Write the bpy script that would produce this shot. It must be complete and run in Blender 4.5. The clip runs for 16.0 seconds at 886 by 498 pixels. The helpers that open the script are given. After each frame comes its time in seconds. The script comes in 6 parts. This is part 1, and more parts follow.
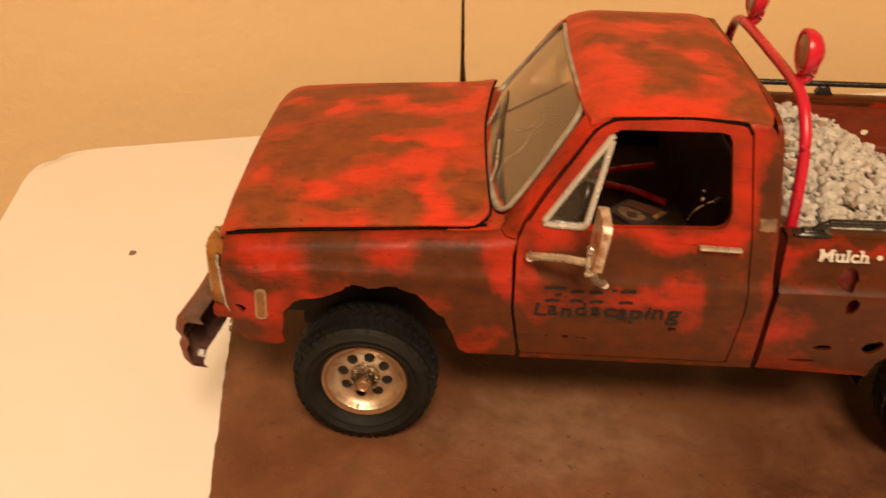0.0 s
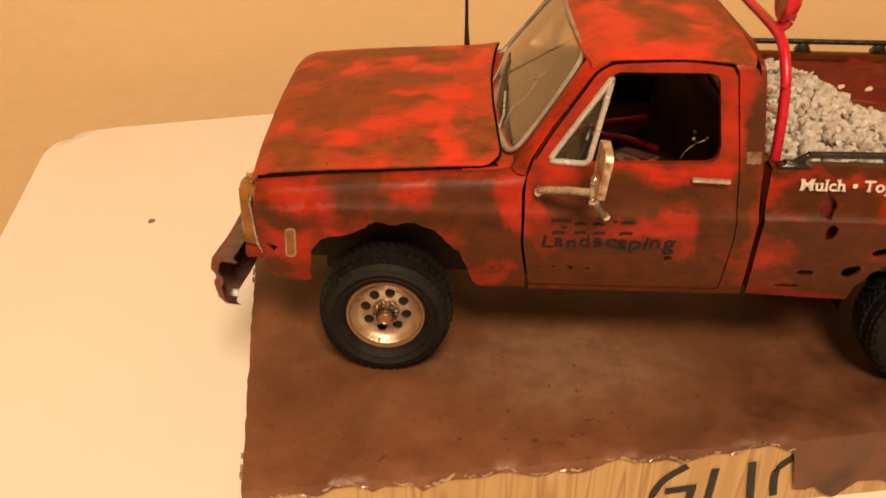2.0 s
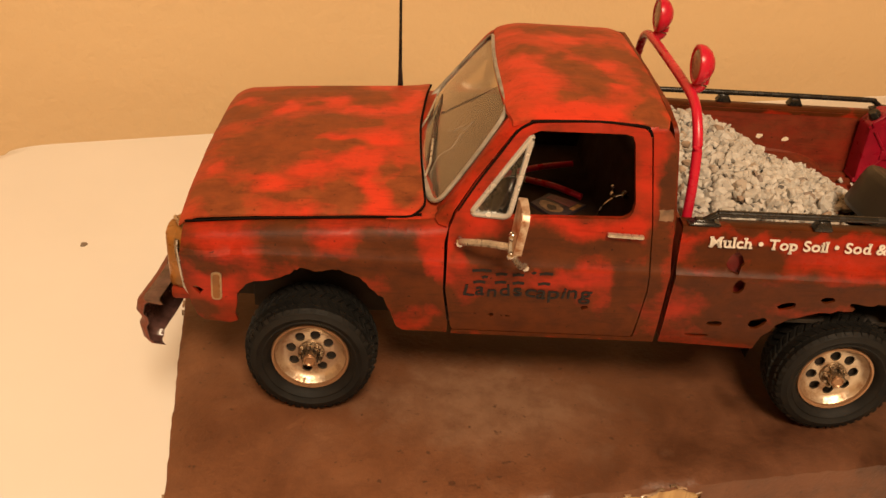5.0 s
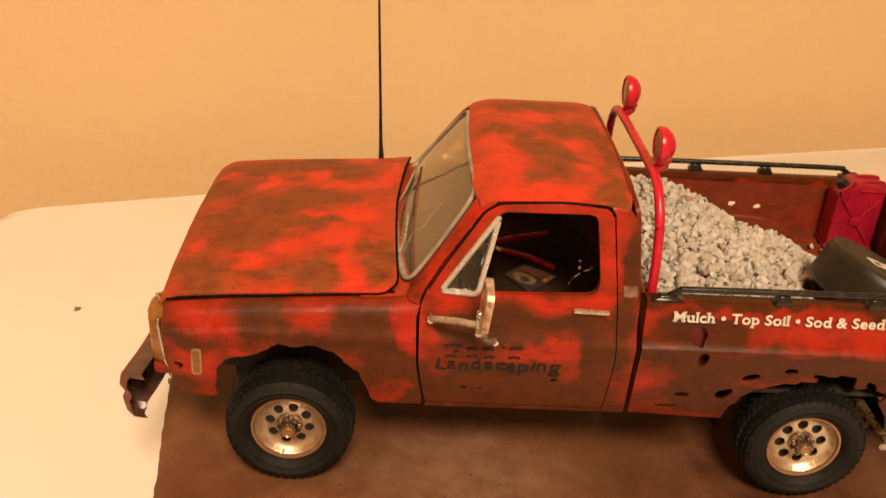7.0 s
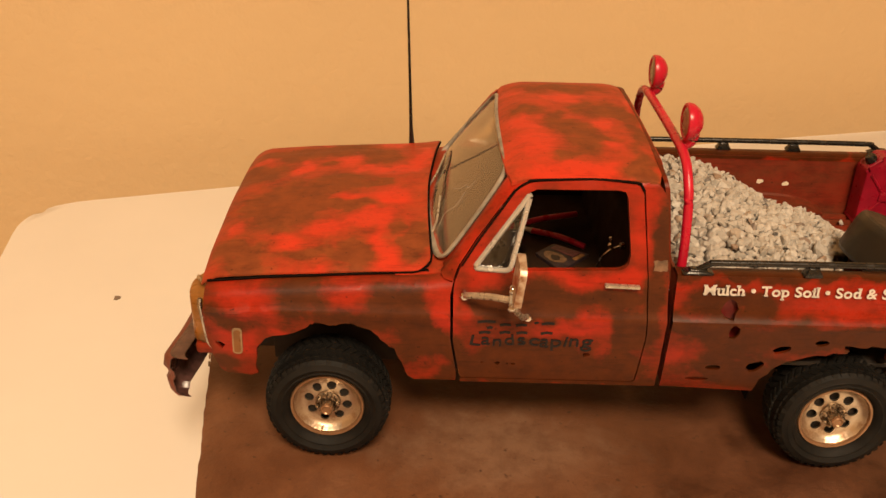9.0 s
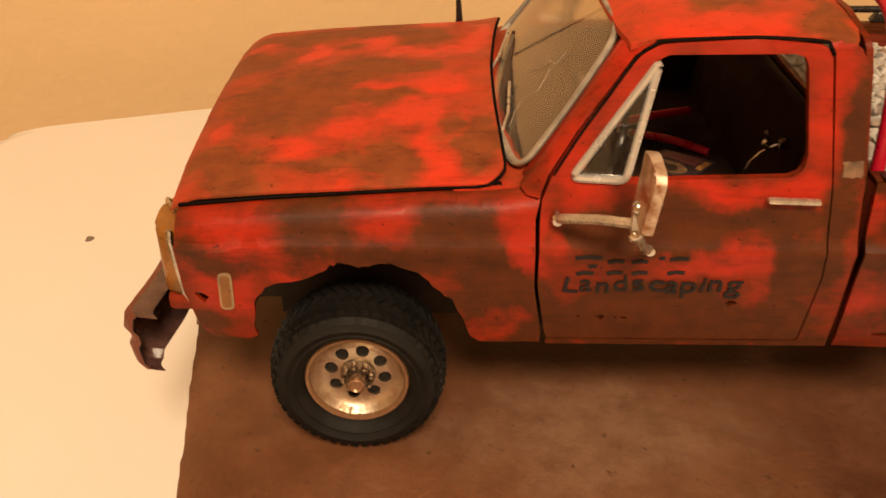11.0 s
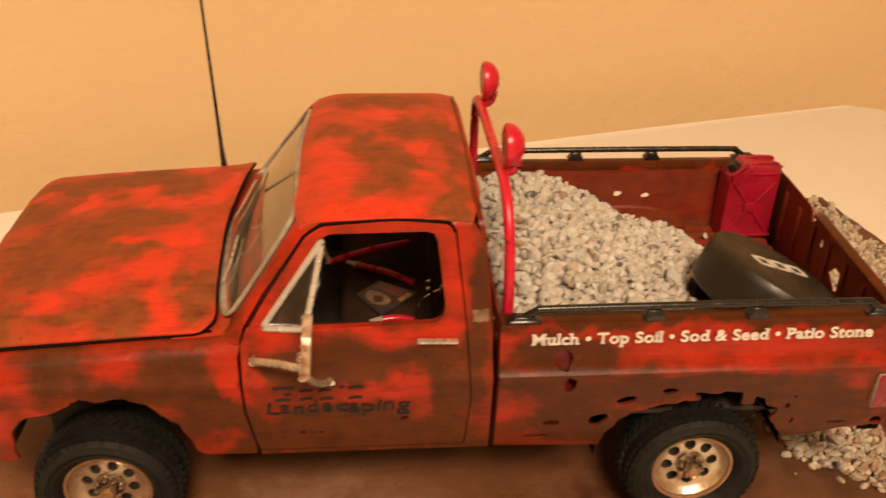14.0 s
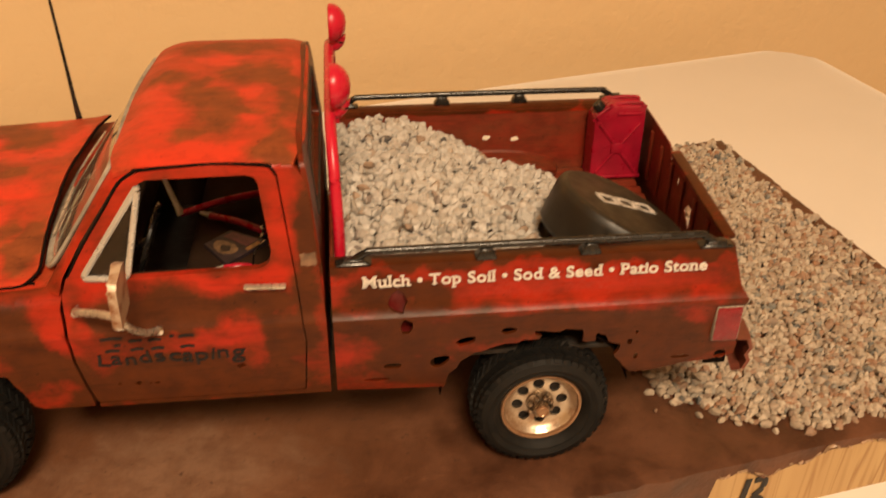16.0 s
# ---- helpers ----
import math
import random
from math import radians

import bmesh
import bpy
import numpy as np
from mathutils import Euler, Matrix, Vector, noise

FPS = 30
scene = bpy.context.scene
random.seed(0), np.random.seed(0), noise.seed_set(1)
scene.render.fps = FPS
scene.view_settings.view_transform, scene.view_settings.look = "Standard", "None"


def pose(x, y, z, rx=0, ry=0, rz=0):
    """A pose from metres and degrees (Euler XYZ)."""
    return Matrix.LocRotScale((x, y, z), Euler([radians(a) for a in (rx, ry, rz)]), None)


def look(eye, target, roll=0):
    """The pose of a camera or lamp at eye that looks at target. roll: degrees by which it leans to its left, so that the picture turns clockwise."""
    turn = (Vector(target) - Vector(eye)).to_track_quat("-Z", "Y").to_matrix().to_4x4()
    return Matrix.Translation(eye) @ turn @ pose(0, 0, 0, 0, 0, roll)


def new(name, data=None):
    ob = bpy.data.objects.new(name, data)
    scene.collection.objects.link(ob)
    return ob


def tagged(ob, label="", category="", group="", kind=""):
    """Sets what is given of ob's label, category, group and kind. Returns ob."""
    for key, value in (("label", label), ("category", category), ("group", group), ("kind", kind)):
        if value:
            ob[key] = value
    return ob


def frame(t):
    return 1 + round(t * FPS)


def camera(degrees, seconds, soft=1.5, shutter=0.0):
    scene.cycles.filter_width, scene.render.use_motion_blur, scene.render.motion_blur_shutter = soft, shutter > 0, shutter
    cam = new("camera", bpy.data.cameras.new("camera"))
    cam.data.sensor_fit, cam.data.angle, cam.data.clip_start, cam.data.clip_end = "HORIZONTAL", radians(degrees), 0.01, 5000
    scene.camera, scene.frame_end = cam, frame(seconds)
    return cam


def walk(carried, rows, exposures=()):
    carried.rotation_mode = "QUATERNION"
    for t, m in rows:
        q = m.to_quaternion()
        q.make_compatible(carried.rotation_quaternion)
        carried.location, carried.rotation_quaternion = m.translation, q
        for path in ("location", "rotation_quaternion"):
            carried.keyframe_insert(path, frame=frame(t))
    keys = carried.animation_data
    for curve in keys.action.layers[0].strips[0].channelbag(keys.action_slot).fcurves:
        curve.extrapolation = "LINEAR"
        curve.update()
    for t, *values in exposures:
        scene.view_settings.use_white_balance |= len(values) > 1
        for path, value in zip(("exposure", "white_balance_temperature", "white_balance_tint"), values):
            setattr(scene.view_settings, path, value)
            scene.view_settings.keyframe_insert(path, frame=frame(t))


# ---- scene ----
cam = camera(52.4, 16.0, 1.5, 0.5)
PATH = [
    (0, (0.02026, -0.14770, 0.13706), (0.01479, 0.02444, 0.03540), 1.64),
    (0.5, (0.03304, -0.14784, 0.13920), (0.02682, 0.02312, 0.03559), 0.27),
    (1, (0.03532, -0.15382, 0.14666), (0.02943, 0.01740, 0.04346), -0.88),
    (1.5, (0.02158, -0.16825, 0.14104), (0.01830, 0.00518, 0.04148), 0.02),
    (2, (0.01538, -0.16844, 0.13373), (0.01253, 0.00386, 0.03223), 1.00),
    (2.5, (0.01052, -0.16312, 0.12978), (0.00705, 0.00799, 0.02629), 2.08),
    (3, (0.00555, -0.16648, 0.13212), (0.00196, 0.00509, 0.02941), 3.36),
    (3.5, (0.01257, -0.16585, 0.13789), (0.01343, 0.00641, 0.03626), 4.31),
    (4, (0.01942, -0.16629, 0.14375), (0.02624, 0.00700, 0.04411), 4.66),
    (4.2, (0.02087, -0.16674, 0.14441), (0.02856, 0.00649, 0.04476), 4.55),
    (6.3, (0.02015, -0.16975, 0.14804), (0.02731, 0.00160, 0.04515), 3.46),
    (6.5, (0.02137, -0.17237, 0.15314), (0.02815, 0.00106, 0.05377), 3.42),
    (7, (0.02797, -0.16940, 0.15636), (0.03425, 0.00729, 0.06288), 3.33),
    (7.5, (0.02684, -0.17204, 0.16252), (0.03188, 0.00541, 0.07040), 2.64),
    (8, (0.02762, -0.17439, 0.16070), (0.03135, 0.00279, 0.06802), 2.33),
    (8.2, (0.02734, -0.17595, 0.15872), (0.02977, 0.00091, 0.06538), 2.29),
    (10.3, (0.02282, -0.16213, 0.14247), (0.02256, 0.01268, 0.04530), 0.96),
    (10.5, (0.02095, -0.14963, 0.13505), (0.02031, 0.02421, 0.03617), 0.93),
    (11, (0.01679, -0.11991, 0.11799), (0.01380, 0.05000, 0.01253), -0.08),
    (11.5, (0.01339, -0.11728, 0.13138), (0.00791, 0.05283, 0.02635), -0.78),
    (12, (0.01148, -0.13016, 0.14491), (0.00489, 0.04204, 0.04340), -0.59),
    (12.5, (0.01508, -0.14488, 0.15187), (0.01145, 0.02813, 0.05159), -0.27),
    (13, (0.02209, -0.15174, 0.15641), (0.02639, 0.02188, 0.05722), 0.68),
    (13.5, (0.03733, -0.14523, 0.15361), (0.04925, 0.02820, 0.05472), 1.68),
    (14, (0.05565, -0.14201, 0.15437), (0.07105, 0.03105, 0.05532), 1.48),
    (14.5, (0.06981, -0.13913, 0.16030), (0.08715, 0.03413, 0.06193), 0.82),
    (15, (0.08370, -0.13807, 0.16259), (0.10379, 0.03440, 0.06334), 0.54),
    (15.5, (0.08959, -0.14229, 0.15860), (0.11144, 0.02803, 0.05606), 0.63),
    (16, (0.08424, -0.14509, 0.15038), (0.10483, 0.02325, 0.04436), 0.83),
]
walk(cam, [(t, look(eye, target, roll)) for t, eye, target, roll in PATH], [(0.0, 0.0), (2.5, 0.0), (3.0, -0.08), (3.5, -0.14), (4.0, -0.12), (6.5, 0.06), (7.0, 0.10), (7.5, 0.02), (8.0, -0.10), (10.5, 0.0), (11.5, 0.0), (12.5, -0.14), (13.0, -0.04), (13.5, -0.02), (14.0, 0.10), (15.0, 0.06), (16.0, 0.0)])

# ---- light ----
world = bpy.data.worlds.new("room_air")
scene.world = world
world.use_nodes = True
world.node_tree.nodes["Background"].inputs[0].default_value = (1.0, 0.76, 0.48, 1)
world.node_tree.nodes["Background"].inputs[1].default_value = 0.12


def area_lamp(name, eye, target, size, watts, colour):
    data = bpy.data.lights.new(name, "AREA")
    data.shape, data.size, data.energy, data.color = "DISK", size, watts, colour
    ob = new(name, data)
    ob.matrix_world = look(eye, target)
    return ob


# the ceiling lamp of the room, a warm bulb behind a wide opal bowl
area_lamp("ceiling_lamp_glow", (0.20, -1.36, 1.58), (0.20, -1.359, 0.0), 0.66, 78.5, (1.0, 0.738, 0.472))

# ---- small tools for building; lengths of the model are in metres of the full-size truck ----
K = 1 / 24
YC = 0.985
PLACE = {}


def mat(name):
    m = bpy.data.materials.new(name)
    m.use_nodes = True
    nt = m.node_tree
    return m, nt, nt.nodes["Principled BSDF"]


def node(nt, kind, **values):
    n = nt.nodes.new(kind)
    for key, v in values.items():
        if key.startswith("i_"):
            n.inputs[key[2:].replace("_", " ")].default_value = v
        elif key == "operation":
            n.operation = v
        elif key == "data_type":
            n.data_type = v
        elif key == "blend_type":
            n.blend_type = v
        elif key == "wave_type":
            n.wave_type = v
        elif key == "feature":
            n.feature = v
    return n


def noise_of(nt, scale, detail=4.0, rough=0.55, coords=None, distort=0.0):
    n = node(nt, "ShaderNodeTexNoise", i_Scale=scale, i_Detail=detail, i_Roughness=rough, i_Distortion=distort)
    nt.links.new(coords or object_coords(nt), n.inputs["Vector"])
    return n.outputs["Fac"]


def object_coords(nt):
    for n in nt.nodes:
        if n.bl_idname == "ShaderNodeTexCoord":
            return n.outputs["Object"]
    return nt.nodes.new("ShaderNodeTexCoord").outputs["Object"]


def ramp(nt, fac, stops):
    r = nt.nodes.new("ShaderNodeValToRGB")
    els = r.color_ramp.elements
    while len(els) < len(stops):
        els.new(0.5)
    for e, (p, c) in zip(els, stops):
        e.position = p
        e.color = (c, c, c, 1) if isinstance(c, (int, float)) else (*c, 1)
    nt.links.new(fac, r.inputs["Fac"])
    return r.outputs["Color"]


def mix(nt, fac, a, b, blend="MIX"):
    m = node(nt, "ShaderNodeMix", data_type="RGBA", blend_type=blend)
    for sock, v in ((m.inputs[0], fac), (m.inputs[6], a), (m.inputs[7], b)):
        if isinstance(v, bpy.types.NodeSocket):
            nt.links.new(v, sock)
        else:
            sock.default_value = v if isinstance(v, (int, float)) else (*v, 1)
    return m.outputs[2]


def maths(nt, op, a, b=0.0, clamp=False):
    m = node(nt, "ShaderNodeMath", operation=op)
    m.use_clamp = clamp
    for sock, v in zip(m.inputs, (a, b)):
        if isinstance(v, bpy.types.NodeSocket):
            nt.links.new(v, sock)
        else:
            sock.default_value = v
    return m.outputs[0]


def bump(nt, bsdf, height, strength, distance):
    b = node(nt, "ShaderNodeBump", i_Strength=strength, i_Distance=distance)
    nt.links.new(height, b.inputs["Height"])
    nt.links.new(b.outputs["Normal"], bsdf.inputs["Normal"])


def plain(name, colour, rough=0.5, metal=0.0, vary=0.25, scale=60.0, relief=0.0):
    """A paint, plastic or metal with faint mottling, in metres of the room."""
    m, nt, b = mat(name)
    n = noise_of(nt, scale, 5.0)
    dark = tuple(c * (1 - vary) for c in colour)
    light = tuple(min(1, c * (1 + vary * 0.6)) for c in colour)
    nt.links.new(mix(nt, ramp(nt, n, ((0.3, 0.0), (0.7, 1.0))), dark, light), b.inputs["Base Color"])
    b.inputs["Metallic"].default_value = metal
    nt.links.new(ramp(nt, noise_of(nt, scale * 2.3, 3.0), ((0.3, max(0.02, rough - 0.1)), (0.7, min(1, rough + 0.1)))), b.inputs["Roughness"])
    if relief:
        bump(nt, b, noise_of(nt, scale * 6, 3.0), 0.6, relief)
    return m

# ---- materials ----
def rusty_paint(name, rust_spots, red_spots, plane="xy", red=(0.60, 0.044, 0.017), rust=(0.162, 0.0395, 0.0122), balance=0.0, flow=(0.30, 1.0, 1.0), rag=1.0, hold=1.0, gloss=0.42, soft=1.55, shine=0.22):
    """Red-orange paint, dry-brushed with brown rust. Spots: place and half-widths in two axes, in metres of the full-size truck."""
    m, nt, b = mat(name)
    co = object_coords(nt)
    run = node(nt, "ShaderNodeMapping")
    run.inputs["Scale"].default_value = flow
    nt.links.new(co, run.inputs["Vector"])
    streak = run.outputs[0]
    total = maths(nt, "ADD", maths(nt, "MULTIPLY", maths(nt, "SUBTRACT", noise_of(nt, 95.0, 3.0, 0.55, streak, 0.4), 0.5), 1.9 * rag), balance)
    total = maths(nt, "ADD", total, maths(nt, "MULTIPLY", maths(nt, "SUBTRACT", noise_of(nt, 300.0, 6.0, 0.72, streak, 0.2), 0.5), 2.6 * rag))
    wob = node(nt, "ShaderNodeTexNoise", i_Scale=120.0, i_Detail=5.0)
    nt.links.new(co, wob.inputs["Vector"])
    off = node(nt, "ShaderNodeVectorMath", operation="MULTIPLY_ADD")
    nt.links.new(wob.outputs["Color"], off.inputs[0])
    off.inputs[1].default_value = (0.012,) * 3
    off.inputs[2].default_value = (-0.006,) * 3
    warped = node(nt, "ShaderNodeVectorMath", operation="ADD")
    nt.links.new(co, warped.inputs[0])
    nt.links.new(off.outputs[0], warped.inputs[1])
    for spots, sign in ((rust_spots, 1), (red_spots, -1)):
        for u, v, ru, rv in spots:
            su, sv = 1 / (max(ru, 0.035) * K), 1 / (max(rv, 0.035) * K)
            d = node(nt, "ShaderNodeVectorMath", operation="MULTIPLY_ADD")
            nt.links.new(warped.outputs[0], d.inputs[0])
            d.inputs[1].default_value = (su, sv, 0) if plane == "xy" else (su, 0, sv)
            d.inputs[2].default_value = (-u * K * su, -v * K * sv, 0) if plane == "xy" else (-u * K * su, 0, -v * K * sv)
            far = node(nt, "ShaderNodeVectorMath", operation="LENGTH")
            nt.links.new(d.outputs[0], far.inputs[0])
            near = node(nt, "ShaderNodeMapRange")
            near.interpolation_type = "SMOOTHSTEP"
            nt.links.new(far.outputs["Value"], near.inputs["Value"])
            near.inputs["From Min"].default_value = 0.40
            near.inputs["From Max"].default_value = soft
            near.inputs["To Min"].default_value = sign * hold
            near.inputs["To Max"].default_value = 0.0
            total = maths(nt, "ADD", total, near.outputs["Result"])
    fine = noise_of(nt, 620.0, 6.0, 0.7, co)
    edge = maths(nt, "ADD", total, maths(nt, "MULTIPLY", maths(nt, "SUBTRACT", fine, 0.5), 1.2))
    fac_in = maths(nt, "MULTIPLY_ADD", edge, 0.5)
    fac_in.node.inputs[2].default_value = 0.5
    fac = ramp(nt, fac_in, ((0.0, 0.0), (0.50, 0.48), (1.0, 1.0)))
    # dark pin-prick chips, thin brush scratches and a film of dirt
    specks = ramp(nt, noise_of(nt, 1000.0, 2.0, 0.5, co), ((0.245, 0.3), (0.30, 1.0)))
    hair = node(nt, "ShaderNodeMapping")
    hair.inputs["Scale"].default_value = (0.10, 1.0, 1.0)
    nt.links.new(co, hair.inputs["Vector"])
    scratch = ramp(nt, noise_of(nt, 900.0, 3.0, 0.6, hair.outputs[0]), ((0.30, 0.72), (0.42, 1.0)))
    mottle = noise_of(nt, 230.0, 5.0, 0.6, co)
    paint = mix(nt, mottle, tuple(c * 0.78 for c in red), red)
    brown = mix(nt, ramp(nt, mottle, ((0.35, 0.0), (0.65, 1.0))), rust, (rust[0] * 1.45, rust[1] * 1.45, rust[2] * 1.35))
    col = mix(nt, fac, paint, brown)
    grime = ramp(nt, noise_of(nt, 330.0, 6.0, 0.75, streak, 0.3), ((0.30, 0.55), (0.50, 1.0)))
    col = mix(nt, 0.75, col, grime, "MULTIPLY")
    col = mix(nt, 0.8, col, scratch, "MULTIPLY")
    nt.links.new(mix(nt, 1.0, col, specks, "MULTIPLY"), b.inputs["Base Color"])
    nt.links.new(ramp(nt, maths(nt, "ADD", maths(nt, "MULTIPLY", fac, 0.5), maths(nt, "MULTIPLY", mottle, 0.5)), ((0.1, gloss - 0.06), (0.8, gloss + 0.16))), b.inputs["Roughness"])
    b.inputs["Specular IOR Level"].default_value = shine
    bump(nt, b, maths(nt, "ADD", fine, maths(nt, "MULTIPLY", mottle, 1.5)), 0.35, 0.00014)
    return m


# where the rust shows and where the paint is left: along the truck, across it or up it, and half-widths
HOOD_RUST = ((-0.41, 1.58, 0.26, 0.12), (-0.02, 1.68, 0.19, 0.17), (0.22, 1.46, 0.14, 0.14), (-0.55, 1.27, 0.19, 0.14), (-0.14, 1.37, 0.07, 0.05), (-0.34, 0.79, 0.29, 0.29),
    (0.0, 1.08, 0.19, 0.12), (0.26, 1.06, 0.07, 0.05), (0.07, 0.74, 0.22, 0.07), (-0.12, 0.26, 0.17, 0.07), (0.14, 0.26, 0.12, 0.14), (-0.46, 0.17, 0.14, 0.14), (0.38, 0.48, 0.05, 0.14),
    (0.5, 0.36, 0.05, 0.22), (0.12, 0.05, 0.07, 0.05), (-0.6, 0.34, 0.1, 0.1))
HOOD_RED = ((-0.55, 1.46, 0.07, 0.05), (-0.29, 1.32, 0.05, 0.12), (0.02, 1.42, 0.12, 0.1), (-0.17, 1.78, 0.05, 0.05), (0.31, 1.75, 0.1, 0.07), (0.17, 1.27, 0.07, 0.05), (0.34, 1.25, 0.14, 0.1),
    (0.48, 1.42, 0.05, 0.24), (0.07, 0.86, 0.12, 0.05), (0.34, 0.84, 0.12, 0.1), (-0.02, 0.5, 0.1, 0.1), (0.22, 0.62, 0.14, 0.1), (0.34, 0.29, 0.07, 0.24), (-0.26, 0.36, 0.12, 0.1),
    (-0.58, 0.05, 0.05, 0.07), (-0.22, 0.02, 0.07, 0.07), (-0.02, 0.07, 0.07, 0.05), (0.43, 0.1, 0.14, 0.05), (-0.58, 0.58, 0.05, 0.07))
ROOF_RUST = ((1.42, 1.54, 0.34, 0.14), (1.13, 1.06, 0.1, 0.1), (1.51, 1.1, 0.14, 0.14), (1.66, 1.06, 0.07, 0.14), (1.3, 0.94, 0.07, 0.07), (1.3, 0.77, 0.12, 0.1), (1.44, 0.6, 0.09, 0.24),
    (1.56, 0.58, 0.07, 0.07), (1.32, 0.38, 0.07, 0.07), (1.03, 0.14, 0.05, 0.1), (1.72, 0.17, 0.07, 0.26), (1.75, 0.84, 0.07, 0.34), (1.63, 0.26, 0.1, 0.07))
ROOF_RED = ((1.08, 1.46, 0.07, 0.07), (1.37, 1.3, 0.1, 0.07), (1.13, 0.55, 0.14, 0.17), (1.08, 0.84, 0.07, 0.1), (1.78, 1.2, 0.04, 0.12), (1.56, 0.82, 0.05, 0.07), (1.22, 0.17, 0.24, 0.12),
    (1.49, 0.26, 0.14, 0.07), (1.51, 0.1, 0.07, 0.05), (1.61, 0.5, 0.05, 0.07))
SIDE_RUST = ((-0.14, 1.13, 0.14, 0.1), (0.41, 1.1, 0.14, 0.12), (-0.5, 0.98, 0.14, 0.05), (0.17, 0.98, 0.17, 0.05), (0.55, 1.01, 0.05, 0.07), (1.03, 1.1, 0.22, 0.1), (1.32, 1.18, 0.12, 0.1),
    (1.58, 1.15, 0.12, 0.07), (1.68, 0.86, 0.07, 0.22), (1.18, 0.72, 0.41, 0.1), (1.13, 0.84, 0.19, 0.05), (1.82, 1.1, 0.05, 0.22), (-0.58, 0.65, 0.05, 0.05), (0.55, 0.82, 0.14, 0.12),
    (1.84, 1.55, 0.06, 0.14), (1.30, 0.60, 0.60, 0.04))
SIDE_RED = ((-0.55, 1.13, 0.07, 0.07), (-0.38, 1.08, 0.1, 0.1), (0.14, 1.15, 0.12, 0.07), (0.65, 1.13, 0.07, 0.1), (0.67, 0.96, 0.05, 0.07), (-0.6, 1.22, 0.05, 0.05), (-0.5, 0.84, 0.1, 0.1),
    (-0.24, 0.91, 0.07, 0.04), (1.37, 1.27, 0.12, 0.05), (1.49, 1.01, 0.07, 0.1), (1.63, 1.3, 0.07, 0.05), (0.86, 1.25, 0.07, 0.05), (0.79, 1.06, 0.04, 0.07), (1.3, 0.98, 0.12, 0.04),
    (0.58, 0.7, 0.12, 0.04), (0.80, 1.42, 0.08, 0.12), (1.0, 1.66, 0.12, 0.14), (1.35, 1.80, 0.40, 0.06), (1.70, 1.55, 0.06, 0.20), (1.30, 1.325, 0.40, 0.03))
BED_RUST = ((2.16, 1.18, 0.1, 0.07), (2.4, 1.15, 0.1, 0.07), (2.21, 0.89, 0.17, 0.12), (2.5, 0.94, 0.26, 0.07), (3.1, 0.96, 0.26, 0.07), (3.46, 0.82, 0.24, 0.14), (3.67, 0.74, 0.14, 0.05),
    (2.78, 0.96, 0.17, 0.05), (2.21, 0.72, 0.12, 0.04), (1.97, 1.03, 0.07, 0.05), (2.9, 1.32, 1.0, 0.03), (2.6, 0.66, 0.3, 0.08), (3.4, 0.62, 0.3, 0.06))
BED_RED = ((1.92, 1.18, 0.05, 0.12), (2.69, 1.15, 0.17, 0.07), (3.05, 1.15, 0.22, 0.08), (3.46, 1.15, 0.29, 0.08), (3.72, 0.95, 0.07, 0.05), (1.94, 0.79, 0.07, 0.07),
    (2.06, 0.84, 0.07, 0.05), (3.77, 1.1, 0.07, 0.05), (2.9, 1.26, 0.9, 0.03))
# The flanks' weaker light is put into darker reds and rust than the hood's.
SHADED_RUST = (0.060, 0.0142, 0.0026)
PAINT_TOP = rusty_paint("weathered_red_hood_paint", HOOD_RUST, HOOD_RED, balance=0.16, rag=0.72, flow=(0.50, 1.0, 1.0), hold=1.2)
PAINT_ROOF = rusty_paint("weathered_red_roof_paint", ROOF_RUST, ROOF_RED, balance=-0.08, rag=0.75, flow=(0.55, 1.0, 1.0), hold=1.15)
PAINT_SIDE = rusty_paint("weathered_red_side_paint_shaded", SIDE_RUST, SIDE_RED, "xz", (0.42, 0.024, 0.0085), SHADED_RUST, balance=0.46, rag=0.7, gloss=0.38, soft=1.85)
PAINT_BED = rusty_paint("weathered_red_bed_paint_shaded", BED_RUST, BED_RED, "xz", (0.38, 0.022, 0.008), (0.053, 0.0120, 0.0021), balance=0.66, rag=0.65, gloss=0.27, soft=1.85, shine=0.20)
PAINT_IN = rusty_paint("rusty_inner_bed_paint", (), (), red=(0.25, 0.020, 0.009), rust=(0.085, 0.024, 0.010), balance=0.25)
BUMPER = rusty_paint("rusted_bumper_steel", (), (), red=(0.20, 0.052, 0.030), rust=(0.115, 0.032, 0.019), balance=0.2, rag=0.5)
BUMPER.node_tree.nodes["Principled BSDF"].inputs["Specular IOR Level"].default_value = 0.4
BLACK = plain("black_plastic", (0.011, 0.010, 0.009), 0.27, 0.0, 0.3, 150.0)
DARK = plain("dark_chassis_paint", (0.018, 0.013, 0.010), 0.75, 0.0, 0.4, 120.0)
# matte black that stands in for shade inside gaps, arches and hollows
SHADE_BLACK = plain("gap_shade_black", (0.010, 0.007, 0.006), 0.8, 0.0, 0.3, 200.0)
INTERIOR = plain("dark_brown_interior", (0.024, 0.0110, 0.0050), 0.8, 0.0, 0.4, 90.0)
INTERIOR.node_tree.nodes["Principled BSDF"].inputs["Specular IOR Level"].default_value = 0.15
SHADE_BLACK.node_tree.nodes["Principled BSDF"].inputs["Specular IOR Level"].default_value = 0.0
CHROME = plain("worn_chrome", (0.62, 0.56, 0.50), 0.22, 1.0, 0.35, 300.0)
TRIM = plain("dull_silver_trim", (0.30, 0.265, 0.22), 0.5, 0.1, 0.45, 350.0, 0.00008)
BRIGHT_FRAME = plain("bright_window_frame", (0.62, 0.62, 0.61), 0.25, 0.6, 0.08, 110.0)
